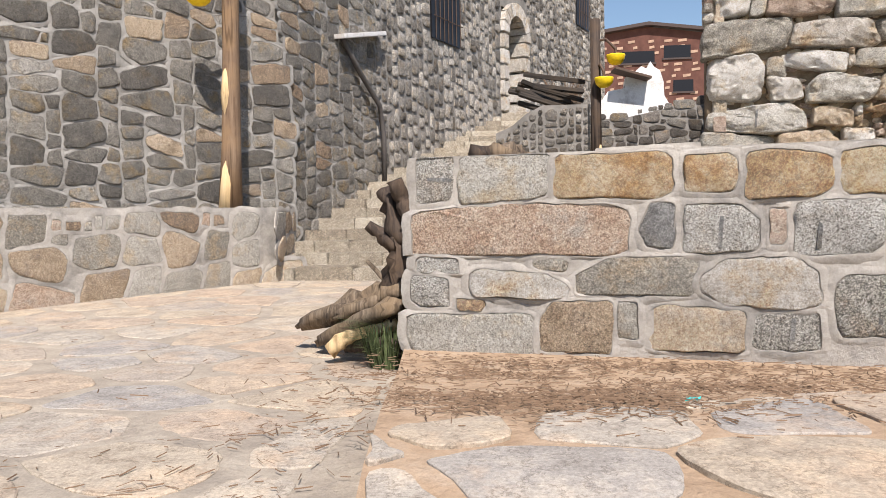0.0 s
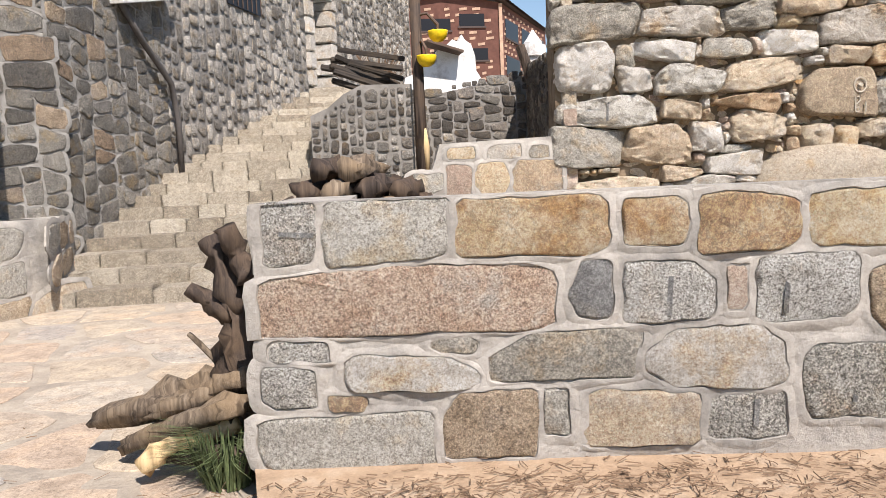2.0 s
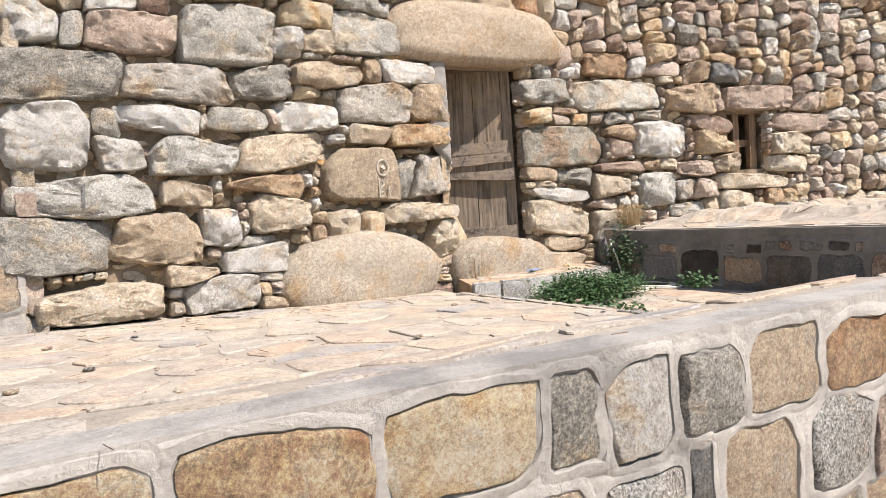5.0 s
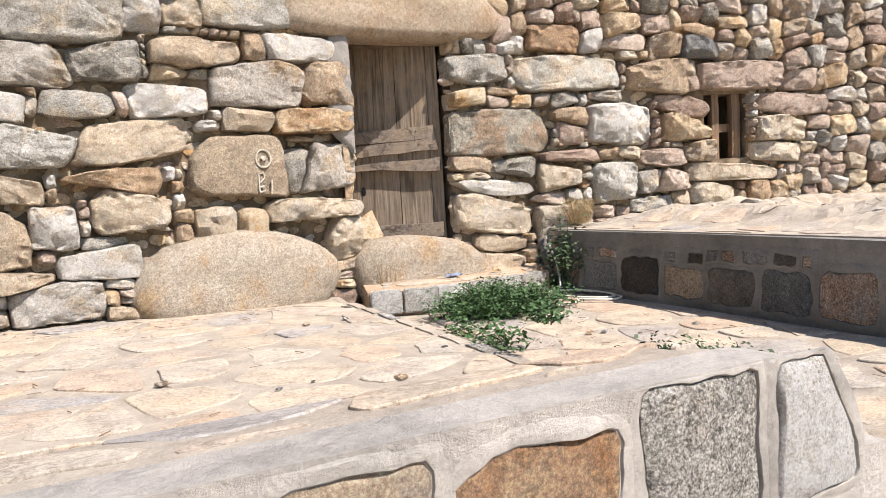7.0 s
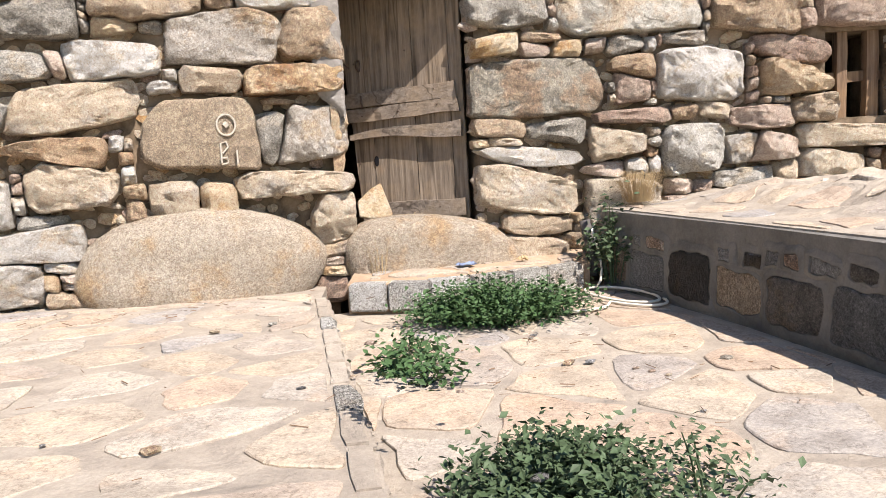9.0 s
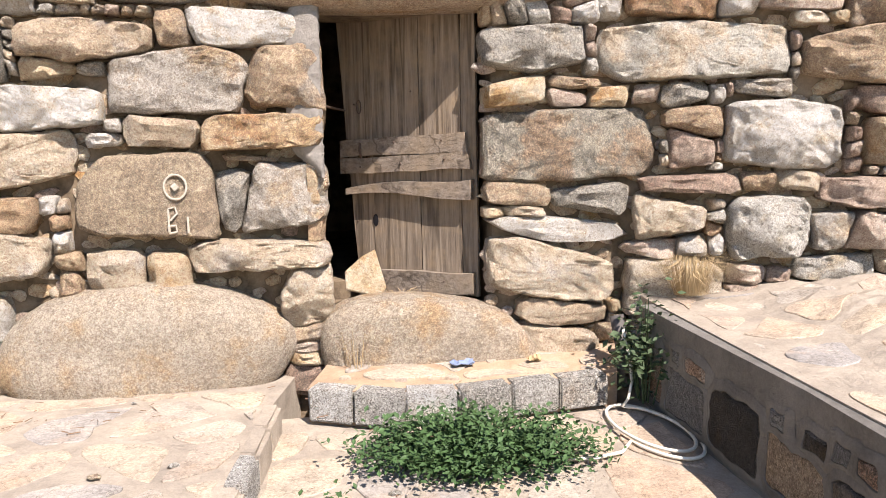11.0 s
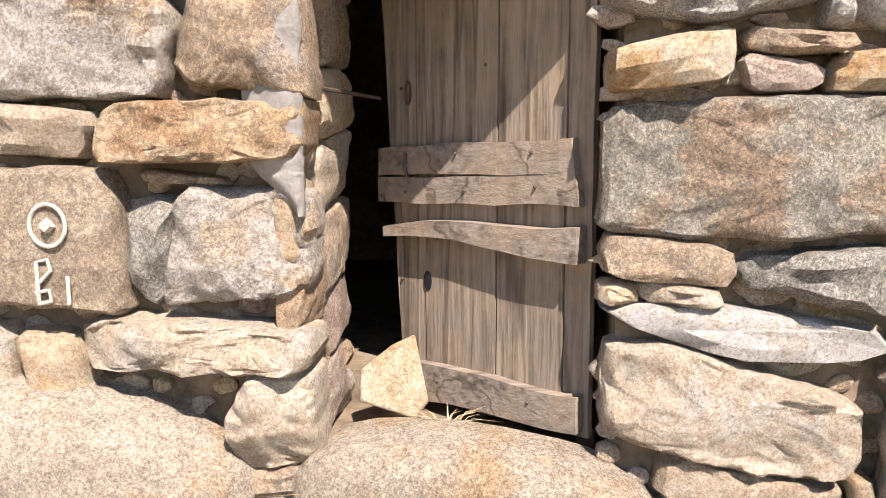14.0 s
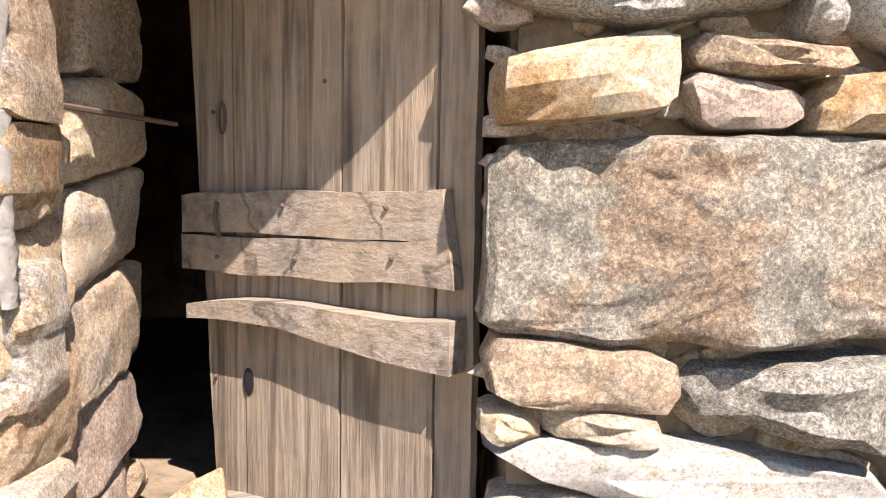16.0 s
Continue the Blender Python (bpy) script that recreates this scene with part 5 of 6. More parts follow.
# ---- little window ----
wb = thing("window_3", "small dark window with rough timber bars", "window", kind="structure")
for u, w in ((8.32, 0.06), (8.58, 0.07)):
    plank("post", wb, HOUSE, [(u - w, 1.84), (u + w * 0.4, 1.84), (u + w * 0.5, 2.58), (u - w * 0.9, 2.58)], 0.09, -0.28, POLE_WOOD, seed=u)
plank("rail", wb, HOUSE, [(8.14, 2.14), (8.66, 2.16), (8.66, 2.24), (8.14, 2.24)], 0.07, -0.31, POLE_WOOD, seed=9)

# ---- doorstep ----
step = thing("doorstep", "low doorstep edged with grey granite blocks", "step", kind="structure")
front = [Vector((6.38, 7.8, 0)), Vector((6.75, 7.56, 0)), Vector((7.25, 7.45, 0)), Vector((8.25, 7.42, 0))]
rear = [Vector((6.62, 8.3, 0)), Vector((7.0, 8.2, 0)), Vector((7.5, 8.15, 0)), Vector((8.5, 7.9, 0))]
bm = bmesh.new()
top_v = [bm.verts.new(p + Vector((0, 0.03, 0.825))) for p in front] + [bm.verts.new(p + Vector((0, 0, 0.87))) for p in rear[::-1]]
low_v = [bm.verts.new(v.co - Vector((0, 0, 0.35))) for v in top_v]
bm.faces.new(top_v)
for i in range(8):
    bm.faces.new((top_v[i], low_v[i], low_v[(i + 1) % 8], top_v[(i + 1) % 8]))
part("bed", bm, SAND, step, "sandy mortar top")
STEP_LINE = Line([p.to_2d() for p in front])
u, rnd = 0.0, random.Random(5)
while u < STEP_LINE.length - 0.1:
    w = min(rnd.uniform(0.2, 0.34), STEP_LINE.length - u)
    bm = bmesh.new()
    box_bm(bm, (-w / 2 + 0.004, -0.03, -0.2), (w / 2 - 0.004, 0.12, 0.0), Matrix(), 0.012)
    bmesh.ops.subdivide_edges(bm, edges=bm.edges[:], cuts=1)
    for v in bm.verts:
        v.co += Vector((0.4, 1, 0.7)) * 0.009 * noise.noise(v.co * 11 + Vector((u * 7, 0, 0)))
    b = part("granite_block", bm, M["S"], step)
    b.matrix_basis = STEP_LINE.matrix(u + w / 2, 0, 0.835)
    u += w
paving(step, [(6.5, 7.84), (7.25, 7.6), (8.2, 7.55), (8.4, 7.82), (7.5, 8.05), (6.7, 8.15)], 0.3, lambda x, y: 0.845 + 0.05 * max(0, y - 7.6), 97, FLAG, 0.03, turn=0.1)

# kerb stones between terrace and yard
kerb = thing("kerb", "worn grey granite kerb dropping to the yard", "kerb", kind="structure")
for i in range(12):
    y = 3.62 + i * 0.36
    x = kerb_x(y)
    L = rnd.uniform(0.352, 0.36)
    bm = bmesh.new()
    zt = terrace_z(x - 0.05, y) + 0.003
    box_bm(bm, (-0.09, -L / 2, 0.4 - zt), (0.03, L / 2, 0.0), Matrix(), 0.022)
    bmesh.ops.subdivide_edges(bm, edges=bm.edges[:], cuts=2)
    for v in bm.verts:
        v.co += Vector((1.4, 0.4, 0.6)) * 0.012 * noise.noise(v.co * 7 + Vector((0, y, 0)))
    b = part("kerb_stone", bm, M["S"] if i % 4 == 1 else PALE_MORTAR, kerb)
    b.matrix_basis = pose(x, y, zt, 0, 0, -14)

# ---- plants ----
def weed(name, x, y, z, rx, ry, high, count, leaf, seed, label, category="weed", material=LEAF, turn=0.0):
    """A bushy weed: wiry stems under many small leaves."""
    rnd = random.Random(seed)
    t = thing(name, label, category, (x, y, z))
    lv, lf, bm = [], [], bmesh.new()
    for s in range(max(6, count // 40)):
        a, r = rnd.uniform(0, 6.28), math.sqrt(rnd.random())
        tip = Vector((math.cos(a) * r * rx, math.sin(a) * r * ry, high * (1 - 0.6 * r * r) * rnd.uniform(0.6, 1.15)))
        root = Vector((tip.x * 0.35, tip.y * 0.35, -0.02))
        mid = root.lerp(tip, 0.5) + Vector((0, 0, high * 0.15))
        tube_bm(bm, [root, mid, tip], [0.005, 0.004, 0.002], 4)
        for k in range(40):
            f = rnd.uniform(0.25, 1.05)
            p = root.lerp(mid, f * 2) if f < 0.5 else mid.lerp(tip, f * 2 - 1)
            p = p + Vector((rnd.gauss(0, 1), rnd.gauss(0, 1), rnd.gauss(0, 0.7))) * leaf * 1.7
            p.z = max(p.z, 0.004)
            n = Vector((rnd.gauss(0, 0.6), rnd.gauss(0, 0.6), 1)).normalized()
            d = n.orthogonal().normalized()
            d.rotate(Matrix.Rotation(rnd.uniform(0, 6.28), 3, n))
            e, L = n.cross(d), leaf * rnd.uniform(0.6, 1.3)
            b = len(lv)
            lv += [p - d * L * 0.5, p + e * L * 0.32 + n * L * 0.08, p + d * L * 0.6, p - e * L * 0.32 + n * L * 0.08]
            lf += [(b, b + 1, b + 2), (b, b + 2, b + 3)]
    part("stem_tangle", bm, material, t)
    o = new("foliage", mesh_of("foliage", lv, lf, material))
    o.parent = t
    t.rotation_euler.z = turn
    return t


weed("weed", 7.14, 6.93, 0.615, 0.66, 0.38, 0.25, 6400, 0.034, 1, "dense low green weed growing before the doorstep", turn=-0.3)
weed("weed", 6.12, 6.0, 0.615, 0.2, 0.34, 0.18, 240, 0.045, 2, "straggly green weed along the kerb", turn=-0.3)
weed("weed", 6.3, 6.45, 0.615, 0.14, 0.22, 0.12, 200, 0.035, 3, "straggly green weed along the kerb")
weed("weed", 5.93, 4.42, 0.63, 0.4, 0.36, 0.21, 5600, 0.032, 4, "broad dark green weed by the terrace kerb", material=LEAF_DARK)
weed("weed", 6.38, 4.3, 0.62, 0.22, 0.2, 0.22, 130, 0.03, 5, "thin brownish weed on the yard", material=LEAF_DARK)
weed("vine", 8.36, 7.3, 0.69, 0.13, 0.22, 0.62, 480, 0.05, 6, "dark leafy vine climbing the low wall corner", "vine", LEAF_DARK)
weed("weed", 5.66, 5.0, 0.98, 0.05, 0.06, 0.05, 60, 0.03, 7, "tiny green sprout in a paving joint")


def tuft(name, x, y, z, spread, high, count, seed, label, material, width=0.004, droop=0.35):
    """A tuft of fine blades."""
    rnd = random.Random(seed)
    vs, fs = [], []
    for _ in range(count):
        a, r = rnd.uniform(0, 6.28), math.sqrt(rnd.random()) * spread
        p = Vector((math.cos(a) * r * 0.5, math.sin(a) * r * 0.5, 0))
        h = high * rnd.uniform(0.5, 1.1)
        out = Vector((math.cos(a), math.sin(a), 0)) * spread * rnd.uniform(0.3, 1.0) + Vector((rnd.gauss(0, 0.03), rnd.gauss(0, 0.03), 0))
        side = Vector((-math.sin(a), math.cos(a), 0)) * width
        b = len(vs)
        vs += [p - side, p + side, p + out * 0.4 + Vector((0, 0, h * 0.7)) + side * 0.7, p + out * 0.4 + Vector((0, 0, h * 0.7)) - side * 0.7, p + out * (1 + droop) + Vector((0, 0, h * (1 - droop * 0.6)))]
        fs += [(b, b + 1, b + 2, b + 3), (b + 3, b + 2, b + 4)]
    ob = tagged(new(name, mesh_of(name, vs, fs, material)), label, "grass")
    ob.location = (x, y, z)
    return ob


tuft("grass_tuft", -0.42, 4.62, -0.19, 0.24, 0.4, 500, 1, "dry green grass tuft by the driftwood", GRASS)
tuft("straw_tuft", 6.72, 8.02, 0.86, 0.16, 0.34, 34, 2, "dry straw stalks hanging by the threshold", STRAW, 0.0025, 0.6)
tuft("straw_tuft", 8.84, 7.56, 1.26, 0.24, 0.34, 520, 3, "dry brown grass at the foot of the house", STRAW, 0.0018, 0.7)
tuft("straw_tuft", 7.1, 8.3, 1.24, 0.14, 0.05, 24, 4, "few dry straws on the threshold", STRAW, 0.004)

# ---- hose, pipe and litter by the step ----
bm = bmesh.new()
pts = []
for k in range(60):
    f = k / 59
    a = 3.4 + f * 2 * math.pi * 1.7
    pts.append(Vector((8.19 + 0.2 * math.cos(a) * (1 - 0.2 * f), 6.98 + (0.44 - 0.12 * f) * math.sin(a), 0.632 + 0.02 * f)))
pts = [Vector((7.55, 6.78, 0.63)), Vector((7.72, 6.74, 0.63)), Vector((7.88, 6.76, 0.63))] + pts
pts += [Vector((8.24, 7.3, 0.70)), Vector((8.3, 7.36, 0.78)), Vector((8.31, 7.4, 0.9)), Vector((8.3, 7.47, 1.08)), Vector((8.36, 7.52, 1.12))]
tube_bm(bm, pts, [0.01] * len(pts), 6)
tagged(part("hose", bm, HOSE_WHITE, None, "", True), "coiled white garden hose lying on the yard", "hose")
bm = bmesh.new()
tube_bm(bm, [(8.33, 7.52, 0.7), (8.36, 7.56, 0.9), (8.34, 7.62, 1.14)], [0.045, 0.045, 0.045], 12)
tagged(part("pipe_stub", bm, PIPE_DARK, None, "", True), "dark plastic pipe stub in the corner", "pipe")


def scrap(name, at, size, material, label, category, seed):
    bm = bmesh.new()
    bmesh.ops.create_grid(bm, x_segments=6, y_segments=6, size=0.5)
    for v in bm.verts:
        v.co = Vector((v.co.x * size[0], v.co.y * size[1], size[2] * (0.5 + noise.noise(v.co * 4 + Vector((seed, 0, 0)))))) + Vector((0.02, 0.02, 0)) * noise.noise(v.co * 5)
    bmesh.ops.solidify(bm, geom=bm.faces[:], thickness=0.004)
    ob = tagged(part(name, bm, material, None), label, category)
    ob.location = at
    return ob


scrap("cloth_scrap", (7.36, 7.83, 0.862), (0.14, 0.09, 0.03), BLUE_RAG, "faded blue cloth scrap on the doorstep", "cloth", 3)
scrap("dry_leaf", (7.82, 7.75, 0.86), (0.08, 0.06, 0.04), STRAW, "curled dry leaf on the doorstep", "leaf", 5)
scrap("bottle_cap", (1.2, 2.85, 0.035), (0.05, 0.04, 0.02), TURQUOISE, "turquoise plastic scrap on the sand", "litter", 7)
scrap("plastic_sheet", (1.7, 8.2, 0.86), (0.5, 0.35, 0.12), PALE_BAG, "crumpled pale green plastic sheet by the wall", "litter", 9)

# chalk marks on the carved stone
marks = thing("chalk_marks", "white chalk ring and digits on the brown stone", "marking")
cm = HOUSE.matrix(3.18, 0.05, 1.98)


def stroke(name, pts, r=0.0075):
    bm = bmesh.new()
    tube_bm(bm, [cm @ Vector((x, 0, z)) for x, z in pts], [r] * len(pts), 6)
    part(name, bm, CHALK, marks)


stroke("ring", [(0.065 * math.cos(a), 0.05 + 0.075 * math.sin(a)) for a in [k * 2 * math.pi / 16 for k in range(17)]])
stroke("dot", [(-0.012, 0.04), (0.012, 0.06)], 0.022)
stroke("stroke", [(-0.05, -0.22), (-0.05, -0.08), (-0.01, -0.07), (0.0, -0.11), (-0.04, -0.15)])
stroke("stroke", [(-0.06, -0.19), (-0.01, -0.18), (-0.005, -0.22), (-0.05, -0.23)])
stroke("stroke", [(0.06, -0.13), (0.06, -0.23)])

# chisel slots in the cut stones
slots = thing("chisel_slots", "straight drill slots cut in the stone faces", "marking")
for line, u, z, w, h, n in ((RETAIN, 1.815, 0.70, 0.022, 0.17, 0.03), (RETAIN, 2.31, 0.71, 0.022, 0.2, 0.03), (RETAIN, 0.2, 1.03, 0.15, 0.022, 0.03), (RETAIN, 2.6, 0.31, 0.02, 0.2, 0.03), (RETAIN, 2.18, 0.17, 0.022, 0.12, 0.028), (HOUSE, 0.52, 1.87, 0.025, 0.2, 0.05)):
    bm = bmesh.new()
    box_bm(bm, (-w / 2, -0.006, -h / 2), (w / 2, 0.004, h / 2), line.matrix(u, n, z) @ pose(0, 0, 0, 0, 4, 0))
    part("slot", bm, M["D"], slots)

# ---- driftwood by the wall end ----
def log(name, pts, radii, material, label, seed, seg=10, category="driftwood", group=""):
    bm = bmesh.new()
    fine_p, fine_r = [], []
    for (p, q), (r0, r1) in zip(zip(pts, pts[1:]), zip(radii, radii[1:])):
        for k in range(4):
            f = k / 4
            fine_p.append(Vector(p).lerp(Vector(q), f) + Vector((noise.noise((k, seed, 1)), noise.noise((k, seed, 2)), noise.noise((k, seed, 3)))) * 0.25 * r0)
            fine_r.append(r0 + (r1 - r0) * f)
    tube_bm(bm, fine_p + [Vector(pts[-1])], fine_r + [radii[-1]], seg, 0.9, seed)
    return tagged(part(name, bm, material, None, "", True), label, category, group)


DRIFT = (
    ([(-0.28, 4.62, 0.34), (-0.7, 4.85, 0.2), (-1.2, 5.2, 0.0)], [0.06, 0.075, 0.05], LOG_WOOD, "weathered brown log leaning by the wall end"),
    ([(-0.3, 4.5, 0.24), (-0.62, 4.7, 0.1), (-1.0, 5.0, -0.08)], [0.055, 0.065, 0.045], LOG_WOOD, "split grey-brown log by the wall end"),
    ([(-0.35, 4.65, 0.1), (-0.68, 4.72, 0.02), (-0.84, 4.68, -0.1)], [0.04, 0.055, 0.045], PALE_WOOD, "stripped pale log end by the wall"),
    ([(-0.3, 4.7, 0.3), (-0.55, 4.72, 0.22), (-0.9, 4.9, 0.1)], [0.04, 0.05, 0.03], LOG_WOOD, "twisted brown branch in the driftwood"),
    ([(-0.3, 4.75, -0.1), (-0.36, 4.76, 0.35), (-0.32, 4.8, 0.66)], [0.1, 0.115, 0.085], CHARRED, "charred black trunk standing against the wall"),
    ([(-0.33, 4.8, 0.62), (-0.4, 4.82, 0.86), (-0.47, 4.85, 1.0)], [0.08, 0.06, 0.055], CHARRED, "charred black branch stub"),
    ([(-0.36, 4.8, 0.6), (-0.48, 4.82, 0.68), (-0.58, 4.8, 0.76)], [0.06, 0.045, 0.025], CHARRED, "charred black branch stub"),
    ([(-0.26, 4.7, 0.8), (-0.32, 4.75, 0.92), (-0.36, 4.72, 1.06)], [0.06, 0.055, 0.05], CHARRED, "charred black branch stub"),
    ([(-0.4, 4.85, 0.3), (-0.62, 4.95, 0.5)], [0.02, 0.016], LOG_WOOD, "thin grey stick in the driftwood"),
    ([(-0.2, 4.9, -0.1), (-0.6, 5.2, 0.1), (-1.0, 5.6, 0.0)], [0.08, 0.07, 0.045], CHARRED, "dark log under the driftwood"),
    ([(-0.3, 4.55, -0.06), (-0.5, 4.62, -0.04), (-0.75, 4.85, -0.1)], [0.06, 0.05, 0.04], CHARRED, "dark log under the driftwood"),
)
for i, (pts, radii, mat, label) in enumerate(DRIFT):
    log("driftwood_log", pts, radii, mat, label, i + 1, 12, group="driftwood")
# cut logs stacked on the terrace edge
for i, (x, dy, layer, r, mat) in enumerate(((-0.02, 0.0, 0, 0.08, CHARRED), (0.18, 0.1, 0, 0.085, LOG_WOOD), (0.38, 0.05, 0, 0.09, CHARRED), (0.6, 0.1, 0, 0.1, LOG_WOOD), (0.82, 0.12, 0, 0.08, CHARRED), (0.08, 0.05, 1, 0.075, CHARRED), (0.28, 0.0, 1, 0.085, LOG_WOOD), (0.5, 0.05, 1, 0.095, CHARRED), (0.72, 0.1, 1, 0.07, CHARRED), (0.2, 0.1, 2, 0.07, CHARRED), (0.4, 0.02, 2, 0.08, LOG_WOOD))):
    z = terrace_z(x, 6.3) + 0.085 + 0.145 * layer
    log("firewood_log", [(x - 0.12, 5.95 + dy, z), (x, 6.3 + dy, z + 0.01), (x + 0.1, 6.8 + dy, z)], [r, r, r * 0.9], mat, "dark cut firewood log stacked on the terrace", 20 + i, 12, "firewood", "stacked firewood")
log("firewood_log", [(-0.05, 5.62, 1.0), (0.3, 5.75, 1.1), (0.65, 5.7, 1.02)], [0.03, 0.04, 0.025], LOG_WOOD, "thin dark branch on the terrace", 41, 8, "firewood", "stacked firewood")

# ---- posts with yellow lamps ----
def lamp(name, at, r, arm_to, label):
    t = thing(name, label, "lamp", at, "yellow bowl lamps")
    prof = [(1.0, 0.12), (1.0, 0.0), (0.93, -0.35), (0.75, -0.68), (0.45, -0.92), (0.0, -1.0)]
    seg, vs, fs = 20, [], []
    for f, z in prof:
        vs += [(r * f * math.cos(2 * math.pi * k / seg), r * f * math.sin(2 * math.pi * k / seg), r * z) for k in range(seg)]
    for j in range(len(prof) - 1):
        fs += [(j * seg + k, j * seg + (k + 1) % seg, (j + 1) * seg + (k + 1) % seg, (j + 1) * seg + k) for k in range(seg)]
    fs.append(tuple(range(seg))[::-1])
    b = new("bowl", mesh_of("bowl", vs, fs, YELLOW, True))
    b.parent = t
    bm = bmesh.new()
    d = Vector(arm_to) - Vector(at)
    tube_bm(bm, [Vector((0, 0, r * 0.1)), Vector((0, 0, r * 0.75)), d * 0.5 + Vector((0, 0, r)), d], [0.025, 0.03, 0.025, 0.025], 8)
    part("arm", bm, IRON, t, "dark bent iron arm")


bm = bmesh.new()
tube_bm(bm, [(-3.5, 9.42, 0.9), (-3.46, 9.42, 1.8), (-3.44, 9.43, 3.0), (-3.42, 9.44, 4.6), (-3.42, 9.44, 6.0)], [0.16, 0.13, 0.11, 0.11, 0.1], 14, 0.12, 4)
post = tagged(part("timber_post", bm, POLE_WOOD, None, "", True), "brown timber post with its bark stripped low down", "post")
bm = bmesh.new()
tube_bm(bm, [(-3.52, 9.37, 0.96), (-3.5, 9.36, 1.3), (-3.485, 9.37, 1.75)], [0.125, 0.105, 0.055], 10, 0.15, 2)
part("bare_patch", bm, PALE_WOOD, post, "pale stripped wood", True)
bm = bmesh.new()
tube_bm(bm, [(-3.5, 9.37, 2.05), (-3.49, 9.36, 2.5), (-3.48, 9.37, 2.82)], [0.04, 0.075, 0.05], 10, 0.15, 6)
part("bare_patch", bm, PALE_WOOD, post, "pale stripped wood", True)
lamp("yellow_lamp", (-3.72, 9.1, 3.78), 0.19, (-3.42, 9.4, 4.1), "yellow enamel bowl lamp on a timber post")
bm = bmesh.new()
tube_bm(bm, [(1.72, 13.9, 0.6), (1.71, 13.9, 2.6), (1.7, 13.9, 4.4)], [0.12, 0.1, 0.09], 12, 0.12, 7)
post2 = tagged(part("timber_post", bm, CHARRED, None, "", True), "dark timber post carrying two yellow lamps", "post")
bm = bmesh.new()
tube_bm(bm, [(1.78, 13.84, 1.35), (1.78, 13.83, 1.8), (1.77, 13.84, 2.1)], [0.05, 0.06, 0.03], 8, 0.2, 9)
part("bare_patch", bm, PALE_WOOD, post2, "pale stripped wood", True)
lamp("yellow_lamp", (2.06, 13.8, 3.7), 0.17, (1.72, 13.88, 4.0), "yellow enamel bowl lamp on a dark post")
lamp("yellow_lamp", (1.84, 13.72, 3.28), 0.17, (1.72, 13.88, 3.5), "yellow enamel bowl lamp hung low on a dark post")

# drain pipe and shelf bracket on the rubble wall
bm = bmesh.new()
tube_bm(bm, [(-2.76, 12.75, 4.0), (-2.62, 13.3, 3.55), (-2.4, 14.15, 3.0), (-2.36, 14.3, 2.4), (-2.36, 14.3, 1.5)], [0.05] * 5, 10)
tagged(part("drain_pipe", bm, PIPE_DARK, None, "", True), "dark bent drain pipe running down the wall", "pipe")
bm = bmesh.new()
box_bm(bm, (-0.06, -0.95, -0.04), (0.16, 0.95, 0.04), pose(-2.62, 13.45, 4.2, 14, 0, -12), 0.01)
tagged(part("wall_ledge", bm, WHITE_PLASTER, None), "short pale concrete ledge on the wall", "ledge")

# beams piled on the parapet, and a dry bush
for i in range(9):
    r = random.Random(200 + i)
    bm = bmesh.new()
    L = r.uniform(1.0, 1.7)
    box_bm(bm, (-L / 2, -0.06, -0.04), (L / 2, 0.06, 0.05), Matrix(), 0.01)
    b = tagged(part("timber_beam", bm, BEAM_WOOD, None), "old dark timber beam piled on the parapet", "beam", "piled beams")
    b.matrix_basis = pose(0.85 + r.uniform(-0.2, 0.2), 14.9 + r.uniform(-0.4, 0.5), 2.95 + 0.065 * i, r.uniform(-15, 15), 12 + r.uniform(-8, 10), r.uniform(-25, 25))
bm = bmesh.new()
r = random.Random(77)
for _ in range(90):
    a, h = r.uniform(0, 6.28), r.uniform(0.6, 1.5)
    p = Vector((1.3, 17.5, 2.9))
    q = p + Vector((math.cos(a) * 0.55, math.sin(a) * 0.4, h)) * r.uniform(0.5, 1)
    tube_bm(bm, [p, p.lerp(q, 0.5) + Vector((0, 0, 0.12)), q], [0.012, 0.008, 0.004], 4)
tagged(part("dry_bush", bm, TWIG, None), "leafless brown thorn bush by the building", "bush")

# ---- ruin, far house ----
ruin = thing("plaster_ruin", "broken white plastered wall above the stones", "ruin")
bm = bmesh.new()
edge = [(2.1, 3.3), (4.75, 3.3), (4.55, 3.65), (4.3, 3.75), (4.12, 4.05), (4.1, 4.45), (4.0, 4.75), (3.85, 4.85), (3.75, 5.0), (3.66, 4.8), (3.5, 4.88), (3.3, 4.7), (3.1, 4.62), (3.06, 4.3), (2.6, 4.22), (2.45, 4.0), (2.2, 3.9)]
vs = [[bm.verts.new((x, y, z)) for x, z in edge] for y in (21.0, 21.5)]
bm.faces.new(vs[0])
bm.faces.new(vs[1][::-1])
for i in range(len(edge)):
    bm.faces.new((vs[0][i], vs[1][i], vs[1][(i + 1) % len(edge)], vs[0][(i + 1) % len(edge)]))
bmesh.ops.recalc_face_normals(bm, faces=bm.faces)
part("wall", bm, WHITE_PLASTER, ruin)
bm = bmesh.new()
box_bm(bm, (-0.5, -0.35, -0.03), (0.5, 0.3, 0.03), pose(3.2, 20.8, 4.62, 0, 16, 6))
part("sheet", bm, IRON, ruin, "tilted grey metal sheet")
bm = bmesh.new()
tube_bm(bm, [(5.5, 20.3, z) for z in (3.9, 4.25, 4.27, 4.55, 4.57, 4.63, 4.75, 4.95)], [0.26, 0.26, 0.33, 0.33, 0.22, 0.24, 0.15, 0.02], 14)
tagged(part("white_finial", bm, WHITE_PLASTER, None), "small white domed masonry finial on the wall", "finial")
bm = bmesh.new()
